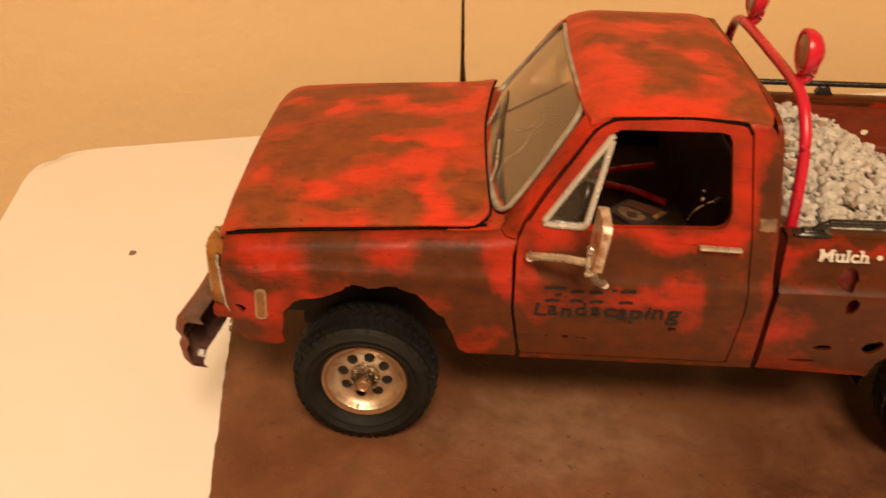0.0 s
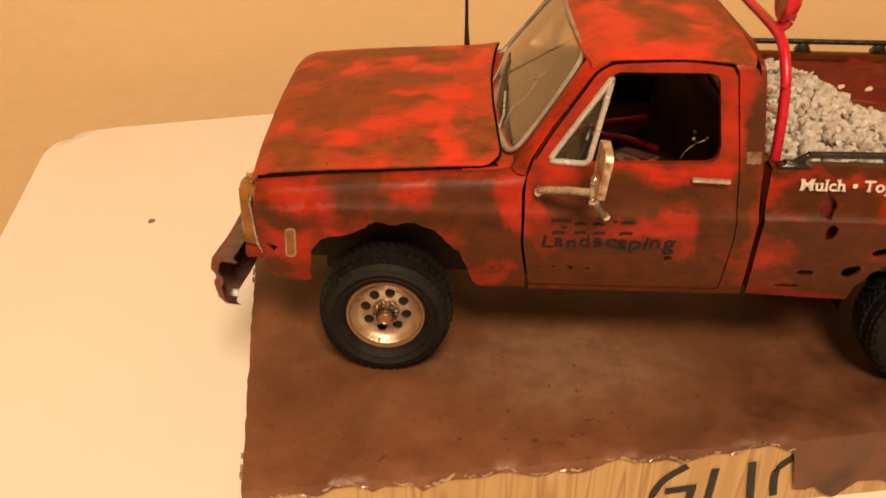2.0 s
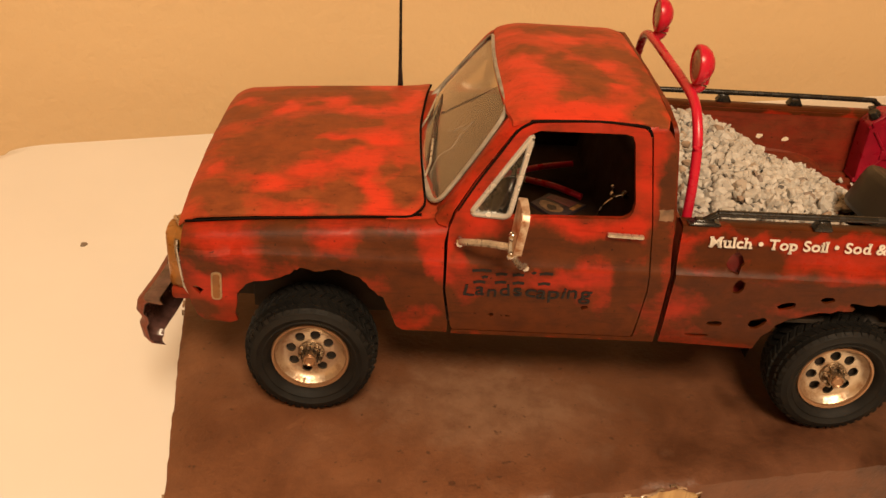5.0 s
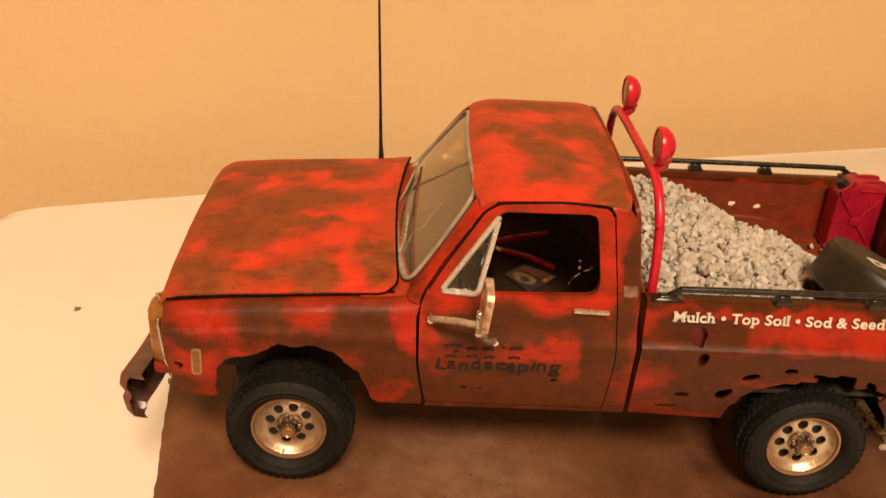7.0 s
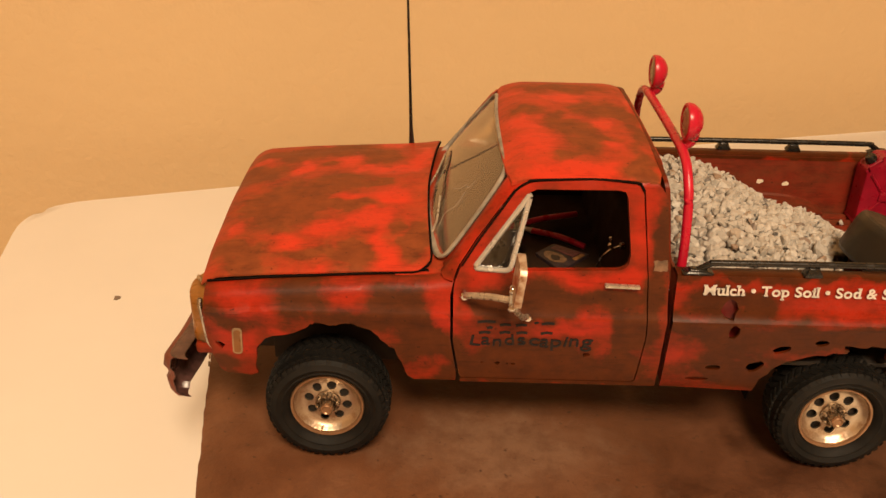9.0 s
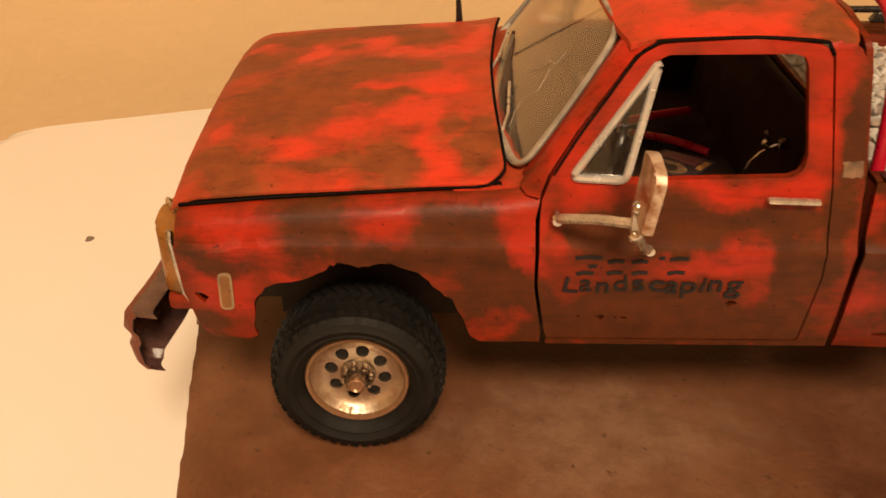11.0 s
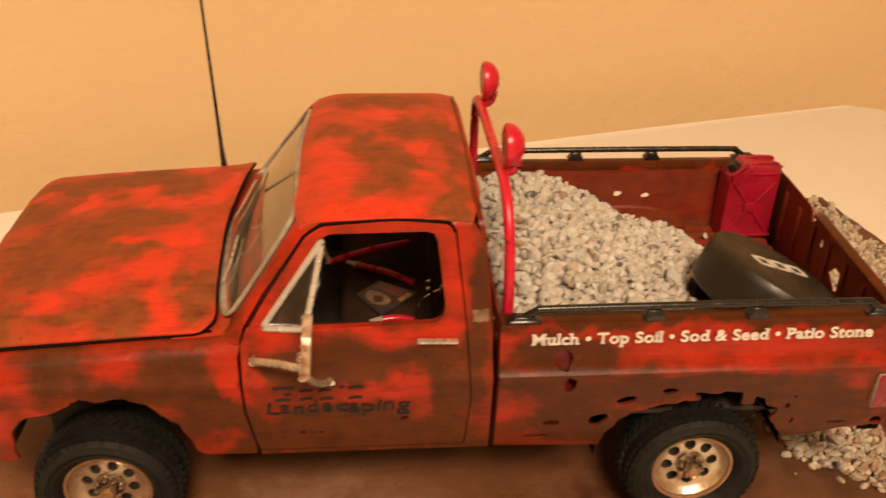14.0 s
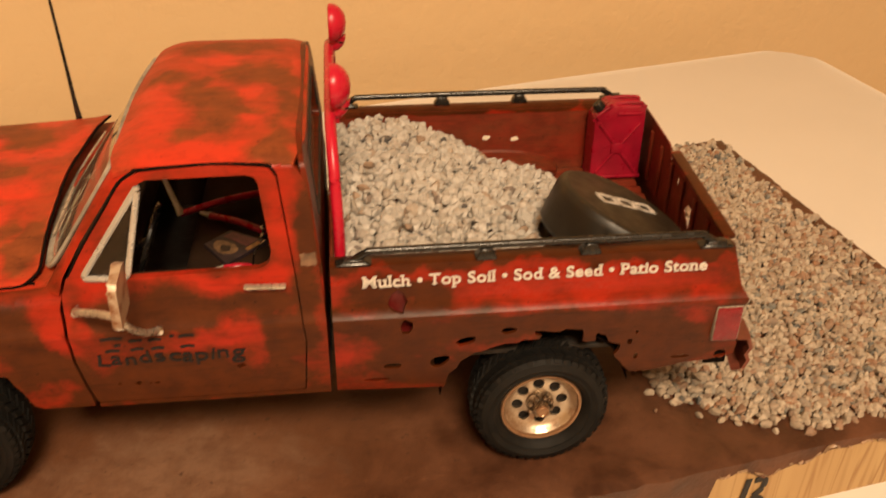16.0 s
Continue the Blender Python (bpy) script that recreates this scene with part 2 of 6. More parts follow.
INNER_STEEL = plain("dark_glossy_bumper_inside", (0.085, 0.042, 0.036), 0.18, 0.0, 0.5, 260.0, 0.0002)
HUB = plain("dirty_hub_chrome", (0.34, 0.27, 0.20), 0.28, 0.95, 0.6, 380.0)
CRACK = plain("pale_glass_crack", (0.34, 0.28, 0.21), 0.4, 0.0, 0.2, 500.0)
SMEAR = plain("dark_window_dirt", (0.030, 0.026, 0.026), 0.5, 0.0, 0.6, 400.0)
MIRROR_ARM = plain("dirty_silver_paint", (0.54, 0.48, 0.40), 0.30, 0.65, 0.4, 300.0)
RED_GLOSS = plain("glossy_red_plastic", (0.48, 0.008, 0.030), 0.30, 0.0, 0.2, 120.0)
RED_CAN = plain("red_can_paint", (0.28, 0.006, 0.022), 0.34, 0.0, 0.3, 160.0, 0.00006)
RED_LENS = plain("red_tail_lens", (0.19, 0.007, 0.012), 0.25, 0.0, 0.3, 300.0)
MARKER_RIM = plain("tan_marker_rim", (0.30, 0.20, 0.11), 0.45, 0.1, 0.4, 300.0)
AMBER = plain("dull_amber_lens", (0.19, 0.072, 0.014), 0.35, 0.0, 0.3, 300.0)
LAMP_LENS = plain("smoky_lamp_lens", (0.34, 0.23, 0.18), 0.2, 0.0, 0.35, 300.0)
LENS = plain("pale_lamp_lens", (0.62, 0.52, 0.42), 0.18, 0.0, 0.2, 300.0)
WHITE_INK = plain("white_decal", (0.62, 0.58, 0.53), 0.55, 0.0, 0.12, 700.0)
INK = plain("black_marker_ink", (0.012, 0.009, 0.008), 0.6, 0.0, 0.3, 500.0)
INK_FADED = plain("faded_marker_ink", (0.0060, 0.0035, 0.0032), 0.8, 0.0, 0.5, 500.0)
YELLOWED = plain("yellowed_grille_plastic", (0.27, 0.105, 0.018), 0.32, 0.0, 0.45, 200.0)


def rubber():
    m, nt, b = mat("dusty_tyre_rubber")
    n = noise_of(nt, 220.0, 6.0, 0.65)
    nt.links.new(mix(nt, ramp(nt, n, ((0.35, 0.0), (0.8, 1.0))), (0.0036, 0.0036, 0.0034), (0.0125, 0.0105, 0.0090)), b.inputs["Base Color"])
    b.inputs["Roughness"].default_value = 0.66
    b.inputs["Specular IOR Level"].default_value = 0.22
    bump(nt, b, noise_of(nt, 1200.0, 3.0), 0.4, 0.0001)
    return m


def stained_silver():
    """Silver paint with brown stains run over it."""
    m, nt, b = mat("rust_stained_mirror_back")
    n = noise_of(nt, 240.0, 5.0, 0.65, None, 0.5)
    nt.links.new(mix(nt, ramp(nt, n, ((0.44, 0.0), (0.64, 1.0))), (0.55, 0.44, 0.33), (0.24, 0.095, 0.035)), b.inputs["Base Color"])
    b.inputs["Metallic"].default_value = 0.35
    b.inputs["Roughness"].default_value = 0.38
    bump(nt, b, n, 0.3, 0.0001)
    return m


MIRROR_BACK = stained_silver()


def rim_metal():
    m, nt, b = mat("rust_stained_rim_metal")
    n = noise_of(nt, 260.0, 6.0, 0.7)
    nt.links.new(mix(nt, ramp(nt, n, ((0.48, 0.0), (0.72, 1.0))), (0.62, 0.53, 0.42), (0.27, 0.12, 0.042)), b.inputs["Base Color"])
    nt.links.new(ramp(nt, n, ((0.58, 1.0), (0.82, 0.3))), b.inputs["Metallic"])
    nt.links.new(ramp(nt, n, ((0.35, 0.33), (0.7, 0.52))), b.inputs["Roughness"])
    return m


def rust_edge():
    m, nt, b = mat("rusted_rim_edge")
    n = noise_of(nt, 320.0, 5.0, 0.7)
    nt.links.new(mix(nt, n, (0.14, 0.050, 0.016), (0.42, 0.26, 0.15)), b.inputs["Base Color"])
    b.inputs["Metallic"].default_value = 0.5
    b.inputs["Roughness"].default_value = 0.35
    return m


def glass(name, tint, rough, dust):
    """Clear plastic glazing under a film of dust."""
    m, nt, b = mat(name)
    film = noise_of(nt, 90.0, 5.0)
    nt.links.new(mix(nt, film, tint, tuple(c * 0.85 for c in tint)), b.inputs["Base Color"])
    nt.links.new(ramp(nt, film, ((0.3, 1.0 - dust * 0.7), (0.75, 1.0 - dust * 1.3))), b.inputs["Transmission Weight"])
    b.inputs["IOR"].default_value = 1.45
    nt.links.new(ramp(nt, film, ((0.4, rough * 0.4), (0.75, rough))), b.inputs["Roughness"])
    return m


def soil():
    """Brown painted groundwork: smooth brush marks, dusty pale areas, small crumbs."""
    m, nt, b = mat("brown_painted_groundwork")
    co = object_coords(nt)
    a = noise_of(nt, 11.0, 5.0, 0.55, co, 0.2)
    stain = noise_of(nt, 55.0, 7.0, 0.66, co, 0.25)
    # groundwork turns from paler brown at the front to dark red-brown rearwards
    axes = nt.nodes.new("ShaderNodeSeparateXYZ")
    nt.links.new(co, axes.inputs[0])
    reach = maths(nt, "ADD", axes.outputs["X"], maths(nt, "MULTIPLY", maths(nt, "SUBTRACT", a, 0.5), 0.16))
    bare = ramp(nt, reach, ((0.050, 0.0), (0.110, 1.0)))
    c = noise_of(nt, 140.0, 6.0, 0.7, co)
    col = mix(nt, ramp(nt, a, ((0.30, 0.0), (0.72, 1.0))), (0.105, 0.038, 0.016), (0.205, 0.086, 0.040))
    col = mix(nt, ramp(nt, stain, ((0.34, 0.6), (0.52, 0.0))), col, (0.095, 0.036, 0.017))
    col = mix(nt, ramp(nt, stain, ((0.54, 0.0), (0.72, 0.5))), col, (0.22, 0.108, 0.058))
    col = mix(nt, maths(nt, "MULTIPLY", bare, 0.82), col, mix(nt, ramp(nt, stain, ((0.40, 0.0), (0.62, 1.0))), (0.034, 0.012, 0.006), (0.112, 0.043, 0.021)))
    # pale dust beside the sill, also brightening ground left dark by the truck's shadow
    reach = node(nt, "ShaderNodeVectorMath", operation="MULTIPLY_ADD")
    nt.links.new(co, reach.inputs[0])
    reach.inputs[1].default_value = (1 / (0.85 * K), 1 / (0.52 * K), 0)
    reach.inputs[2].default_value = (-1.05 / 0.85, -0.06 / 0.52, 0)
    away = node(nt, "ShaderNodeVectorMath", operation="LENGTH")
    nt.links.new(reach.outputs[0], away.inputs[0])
    sill_pale = maths(nt, "ADD", away.outputs["Value"], maths(nt, "MULTIPLY", maths(nt, "SUBTRACT", stain, 0.5), 2.2))
    col = mix(nt, ramp(nt, sill_pale, ((0.40, 0.45), (1.30, 0.0))), col, mix(nt, c, (0.23, 0.125, 0.075), (0.36, 0.225, 0.150)))
    col = mix(nt, ramp(nt, c, ((0.35, 0.45), (0.55, 0.0))), col, (0.10, 0.040, 0.020))
    col = mix(nt, ramp(nt, noise_of(nt, 420.0, 4.0, 0.6, co), ((0.28, 0.8), (0.36, 0.0))), col, (0.06, 0.026, 0.014))
    nt.links.new(col, b.inputs["Base Color"])
    nt.links.new(ramp(nt, stain, ((0.3, 0.36), (0.7, 0.60))), b.inputs["Roughness"])
    b.inputs["Specular IOR Level"].default_value = 0.4
    bump(nt, b, maths(nt, "ADD", c, noise_of(nt, 700.0, 4.0, 0.6, co)), 0.5, 0.0004)
    return m


def board_wood():
    """Sawn pine end with upright growth rings and brown paint run over its top edge."""
    m, nt, b = mat("raw_pine_board")
    co = object_coords(nt)
    stretch = node(nt, "ShaderNodeMapping")
    stretch.inputs["Scale"].default_value = (1.0, 1.0, 0.06)
    nt.links.new(co, stretch.inputs["Vector"])
    n = noise_of(nt, 150.0, 4.0, 0.6, stretch.outputs[0], 0.3)
    slant = node(nt, "ShaderNodeMapping")
    slant.inputs["Scale"].default_value = (1.0, 1.0, 0.05)
    slant.inputs["Rotation"].default_value = (0.0, 0.22, 0.0)
    nt.links.new(co, slant.inputs["Vector"])
    rings = noise_of(nt, 210.0, 1.5, 0.45, slant.outputs[0], 0.15)
    lines = ramp(nt, rings, ((0.40, 0.0), (0.455, 0.75), (0.475, 0.0), (0.53, 0.0), (0.575, 1.0), (0.60, 0.0), (0.68, 0.5)))
    grain = mix(nt, lines, (0.44, 0.290, 0.130), (0.27, 0.145, 0.055))
    grain = mix(nt, ramp(nt, n, ((0.3, 0.6), (0.65, 0.0))), grain, (0.36, 0.215, 0.09))
    nt.links.new(grain, b.inputs["Base Color"])
    b.inputs["Roughness"].default_value = 0.55
    bump(nt, b, rings, 0.25, 0.0003)
    return m


def table_plastic():
    m, nt, b = mat("white_table_plastic")
    n = noise_of(nt, 30.0, 4.0)
    nt.links.new(mix(nt, n, (0.70, 0.665, 0.61), (0.75, 0.715, 0.66)), b.inputs["Base Color"])
    b.inputs["Roughness"].default_value = 0.5
    bump(nt, b, noise_of(nt, 900.0, 3.0), 0.15, 0.0001)
    return m


def wall_paint():
    """Orange-peel textured wall paint."""
    m, nt, b = mat("tan_textured_wall_paint")
    n = noise_of(nt, 5.0, 4.0)
    nt.links.new(mix(nt, n, (0.625, 0.453, 0.256), (0.68, 0.490, 0.28)), b.inputs["Base Color"])
    b.inputs["Roughness"].default_value = 0.75
    b.inputs["Specular IOR Level"].default_value = 0.25
    h = maths(nt, "ADD", noise_of(nt, 110.0, 3.0, 0.5), maths(nt, "MULTIPLY", noise_of(nt, 330.0, 3.0, 0.5), 0.5))
    bump(nt, b, h, 0.42, 0.0012)
    return m


def stone_colours(name, bright, warm):
    """Chips of mixed stone; warm: how brown and dusty the mix is."""
    m, nt, b = mat(name)
    rnd = nt.nodes.new("ShaderNodeNewGeometry").outputs["Random Per Island"]
    tint = lambda r, g, c: (bright * r * (1 + 0.05 * warm), bright * g * (1 - 0.06 * warm), bright * c * (1 - 0.16 * warm))
    if warm > 0.5:
        kinds = ((0.0, tint(0.07, 0.075, 0.08)), (0.02, tint(0.22, 0.235, 0.23)), (0.08, tint(0.42, 0.43, 0.39)), (0.20, tint(0.46, 0.25, 0.14)), (0.40, tint(0.55, 0.48, 0.39)), (0.68, tint(0.68, 0.59, 0.47)), (1.0, tint(0.82, 0.74, 0.62)))
    else:
        kinds = ((0.0, tint(0.05, 0.055, 0.065)), (0.014, tint(0.20, 0.20, 0.21)), (0.045, tint(0.44, 0.30, 0.20)), (0.07, tint(0.56, 0.48, 0.40)), (0.14, tint(0.60, 0.57, 0.52)), (0.60, tint(0.68, 0.66, 0.62)), (1.0, tint(0.80, 0.78, 0.74)))
    col = ramp(nt, rnd, kinds)
    n = noise_of(nt, 900.0, 4.0, 0.65)
    col = mix(nt, ramp(nt, n, ((0.35, 0.35), (0.6, 0.0))), col, tint(0.28, 0.24, 0.21))
    mud = ramp(nt, noise_of(nt, 26.0, 4.0, 0.6), ((0.50, 0.0), (0.66, 0.62 * max(0.0, warm - 0.4))))
    col = mix(nt, mud, col, (0.19, 0.095, 0.055))
    nt.links.new(col, b.inputs["Base Color"])
    b.inputs["Roughness"].default_value = 0.7
    bump(nt, b, n, 0.4, 0.0002)
    return m


RUBBER, RIM, RIM_EDGE = rubber(), rim_metal(), rust_edge()
GLASS_CLEAR = glass("dusty_windscreen_glass", (0.74, 0.62, 0.48), 0.10, 0.07)
GLASS_SIDE = glass("clear_side_glass", (0.90, 0.88, 0.85), 0.03, 0.004)
SOIL, WOOD, TABLE, WALL = soil(), board_wood(), table_plastic(), wall_paint()
GRAVEL, GRAVEL_DUSTY = stone_colours("pale_gravel", 0.68, 0.30), stone_colours("dusty_mixed_gravel", 0.60, 0.60)


# ---- mesh tools ----
def part(name, bm, material, parent=None, label="", scale=K, sharp=38, smooth=True):
    """Links a bmesh as one mesh object, under a thing or a part where one is given. The bmesh is in full-size metres."""
    bmesh.ops.scale(bm, vec=(scale,) * 3, verts=bm.verts)
    bmesh.ops.recalc_face_normals(bm, faces=bm.faces)
    me = bpy.data.meshes.new(name)
    bm.to_mesh(me)
    bm.free()
    me.materials.append(material)
    if smooth:
        me.polygons.foreach_set("use_smooth", [True] * len(me.polygons))
        me.set_sharp_from_angle(angle=radians(sharp))
    return place(name, me, parent, label)


def place(name, data, parent=None, label="", m=None):
    ob = new(name, data)
    m = m or Matrix()
    PLACE[ob] = m
    if parent:
        ob.parent = parent
        ob.matrix_parent_inverse = PLACE[parent].inverted()
    ob.matrix_basis = m
    if label:
        ob["label"] = label
    return ob


def thing(name, at, label, category, group="", kind=""):
    e = new(name)
    e.empty_display_size = 0.01
    m = Matrix.Translation(Vector(at) * K)
    e.matrix_basis = m
    PLACE[e] = m
    return tagged(e, label, category, group, kind)


def box(bm, x0, x1, y0, y1, z0, z1, bevel=0.0, seg=2):
    r = bmesh.ops.create_cube(bm, size=1.0, matrix=Matrix.Translation(((x0 + x1) / 2, (y0 + y1) / 2, (z0 + z1) / 2)) @ Matrix.Diagonal((x1 - x0, y1 - y0, z1 - z0, 1)))
    if bevel:
        edges = list({e for v in r["verts"] for e in v.link_edges})
        bmesh.ops.bevel(bm, geom=edges, offset=bevel, segments=seg, affect="EDGES", profile=0.5)
    return bm


def tube(bm, points, radius, seg=10, closed=False, flat=1.0):
    """A rod along points; radius is one number or one for each point."""
    pts = [Vector(p) for p in points]
    n = len(pts)
    rings = []
    up = Vector((0, 0, 1))
    for i, p in enumerate(pts):
        a = pts[(i - 1) % n] if closed or i > 0 else p
        b = pts[(i + 1) % n] if closed or i < n - 1 else p
        d = (b - a).normalized()
        ref = up if abs(d.dot(up)) < 0.95 else Vector((1, 0, 0))
        s = d.cross(ref).normalized()
        t = s.cross(d).normalized()
        r = radius[i] if isinstance(radius, (list, tuple)) else radius
        rings.append([bm.verts.new(p + s * (math.cos(k) * r) + t * (math.sin(k) * r * flat)) for k in (2 * math.pi * j / seg for j in range(seg))])
    for i in range(n if closed else n - 1):
        A, B = rings[i], rings[(i + 1) % n]
        for j in range(seg):
            bm.faces.new((A[j], A[(j + 1) % seg], B[(j + 1) % seg], B[j]))
    if not closed:
        bm.faces.new(rings[0][::-1])
        bm.faces.new(rings[-1])
    return bm


def curve_through(points, steps=6, closed=False):
    """Points of a smooth curve through the points given."""
    P = [Vector(p) for p in points]
    n = len(P)
    out = []
    for i in range(n if closed else n - 1):
        p0, p1, p2, p3 = (P[(i + k) % n] if closed else P[min(max(i + k, 0), n - 1)] for k in (-1, 0, 1, 2))
        for s in range(steps):
            t = s / steps
            out.append(0.5 * (2 * p1 + (p2 - p0) * t + (2 * p0 - 5 * p1 + 4 * p2 - p3) * t * t + (3 * p1 - p0 - 3 * p2 + p3) * t ** 3))
    if not closed:
        out.append(P[-1])
    return out


def lathe(bm, profile, seg=40, axis_at=(0, 0, 0), closed=False):
    """A turned shape about the y axis; profile: radius and y."""
    c = Vector(axis_at)
    rings = [[bm.verts.new(c + Vector((r * math.cos(a), y, r * math.sin(a)))) for a in (2 * math.pi * j / seg for j in range(seg))] for r, y in profile]
    last = len(rings) if closed else len(rings) - 1
    for i in range(last):
        A, B = rings[i], rings[(i + 1) % len(rings)]
        for j in range(seg):
            bm.faces.new((A[j], A[(j + 1) % seg], B[(j + 1) % seg], B[j]))
    if not closed:
        for ring in (rings[0], rings[-1]):
            bm.faces.new(ring)
    return bm


def grid(bm, rows):
    """A skin over rows of points."""
    V = [[bm.verts.new(p) for p in row] for row in rows]
    for a, b in zip(V, V[1:]):
        for i in range(len(a) - 1):
            bm.faces.new((a[i], a[i + 1], b[i + 1], b[i]))
    return V


def shell(bm, push):
    """Gives an open skin a thickness."""
    faces = bm.faces[:]
    rim = [e for e in bm.edges if len(e.link_faces) == 1]
    back = {v: bm.verts.new(v.co + Vector(push)) for v in bm.verts[:]}
    for f in faces:
        bm.faces.new([back[v] for v in reversed(f.verts)])
    for e in rim:
        a, b = e.verts
        bm.faces.new((a, b, back[b], back[a]))
    return bm


def interp(table, v):
    return float(np.interp(v, [a for a, _ in table], [b for _, b in table]))


def rounded(poly, r, seg=4):
    """A polygon of (a, b) with its corners rounded; r is one radius or one for each corner."""
    out = []
    n = len(poly)
    for i, p in enumerate(poly):
        rad = r[i] if isinstance(r, (list, tuple)) else r
        p, a, b = Vector(p), Vector(poly[i - 1]), Vector(poly[(i + 1) % n])
        if rad <= 0:
            out.append(tuple(p))
            continue
        da, db = (a - p), (b - p)
        k = min(rad, da.length * 0.45, db.length * 0.45)
        s, e = p + da.normalized() * k, p + db.normalized() * k
        for j in range(seg + 1):
            t = j / seg
            q = s * (1 - t) ** 2 + p * 2 * t * (1 - t) + e * t * t
            out.append(tuple(q))
    return out


def sheet(outline, holes, lift, thick, cuts_x=(), cuts_z=(), inward=(0, 1, 0)):
    """A panel with holes, cut from a flat sheet in x and z, pressed to its curve by lift(x, z) -> y, and given a thickness."""
    bm = bmesh.new()
    edges = []
    for loop in (outline, *holes):
        vs = [bm.verts.new((a, 0, b)) for a, b in loop]
        edges += [bm.edges.new((vs[i], vs[(i + 1) % len(vs)])) for i in range(len(vs))]
    bmesh.ops.triangle_fill(bm, use_beauty=True, use_dissolve=False, edges=edges, normal=(0, -1, 0))
    for axis, cuts in ((0, cuts_x), (2, cuts_z)):
        for c in cuts:
            no = Vector((0, 0, 0))
            no[axis] = 1
            bmesh.ops.bisect_plane(bm, geom=bm.verts[:] + bm.edges[:] + bm.faces[:], plane_co=no * c, plane_no=no)
    front = bm.faces[:]
    rim = [e for e in bm.edges if len(e.link_faces) == 1]
    push = Vector(inward) * thick
    back = {v: bm.verts.new(v.co + push) for v in bm.verts[:]}
    for f in front:
        bm.faces.new([back[v] for v in reversed(f.verts)])
    for e in rim:
        a, b = e.verts
        bm.faces.new((a, b, back[b], back[a]))
    for v in bm.verts:
        v.co.y += lift(v.co.x, v.co.z)
    return bm


def mirrored(bm):
    """The same shape for the truck's other side."""
    for v in bm.verts:
        v.co.y = 2 * YC - v.co.y
    bmesh.ops.reverse_faces(bm, faces=bm.faces)
    return bm


def steps(a, b, n):
    return [a + (b - a) * i / n for i in range(n + 1)]


def wobble(loop, size, seed, sub=3):
    """A ragged version of a loop, as of rusted-out metal."""
    rnd = random.Random(seed)
    out = []
    n = len(loop)
    for i in range(n):
        a, b = Vector(loop[i]), Vector(loop[(i + 1) % n])
        for j in range(sub):
            p = a.lerp(b, j / sub)
            out.append((p.x + rnd.uniform(-size, size), p.y + rnd.uniform(-size, size)))
    return out


def glyph(text, size, bold, depth):
    """Outlines of some letters in the built-in font, as a bmesh in its own plane."""
    cu = bpy.data.curves.new("letters", "FONT")
    cu.body, cu.size, cu.offset, cu.extrude = text, size, bold, depth
    tmp = new("letters", cu)
    bpy.context.view_layer.update()
    me = bpy.data.meshes.new_from_object(tmp.evaluated_get(bpy.context.evaluated_depsgraph_get()))
    bpy.data.objects.remove(tmp)
    bm = bmesh.new()
    bm.from_mesh(me)
    bpy.data.meshes.remove(me)
    return bm


def span(bm, axis):
    vals = [v.co[axis] for v in bm.verts]
    return min(vals), max(vals)


# feet of the slab letters: how far across the letter, and at which height (base, x-height, top, tail)
SLABS = {"M": ((0.10, "b"), (0.90, "b"), (0.08, "t"), (0.92, "t")), "u": ((0.06, "x"), (0.78, "x"), (0.94, "b")), "l": ((0.40, "t"), (0.5, "b")), "h": ((0.06, "t"), (0.12, "b"), (0.88, "b")),
         "T": ((0.5, "b"),), "p": ((0.08, "x"), (0.14, "d")), "i": ((0.35, "x"), (0.5, "b")), "d": ((0.82, "t"), (0.94, "b")), "P": ((0.12, "b"), (0.10, "t")),
         "n": ((0.06, "x"), (0.12, "b"), (0.88, "b")), "a": ((0.94, "b"),), "t": ((0.55, "b"),)}


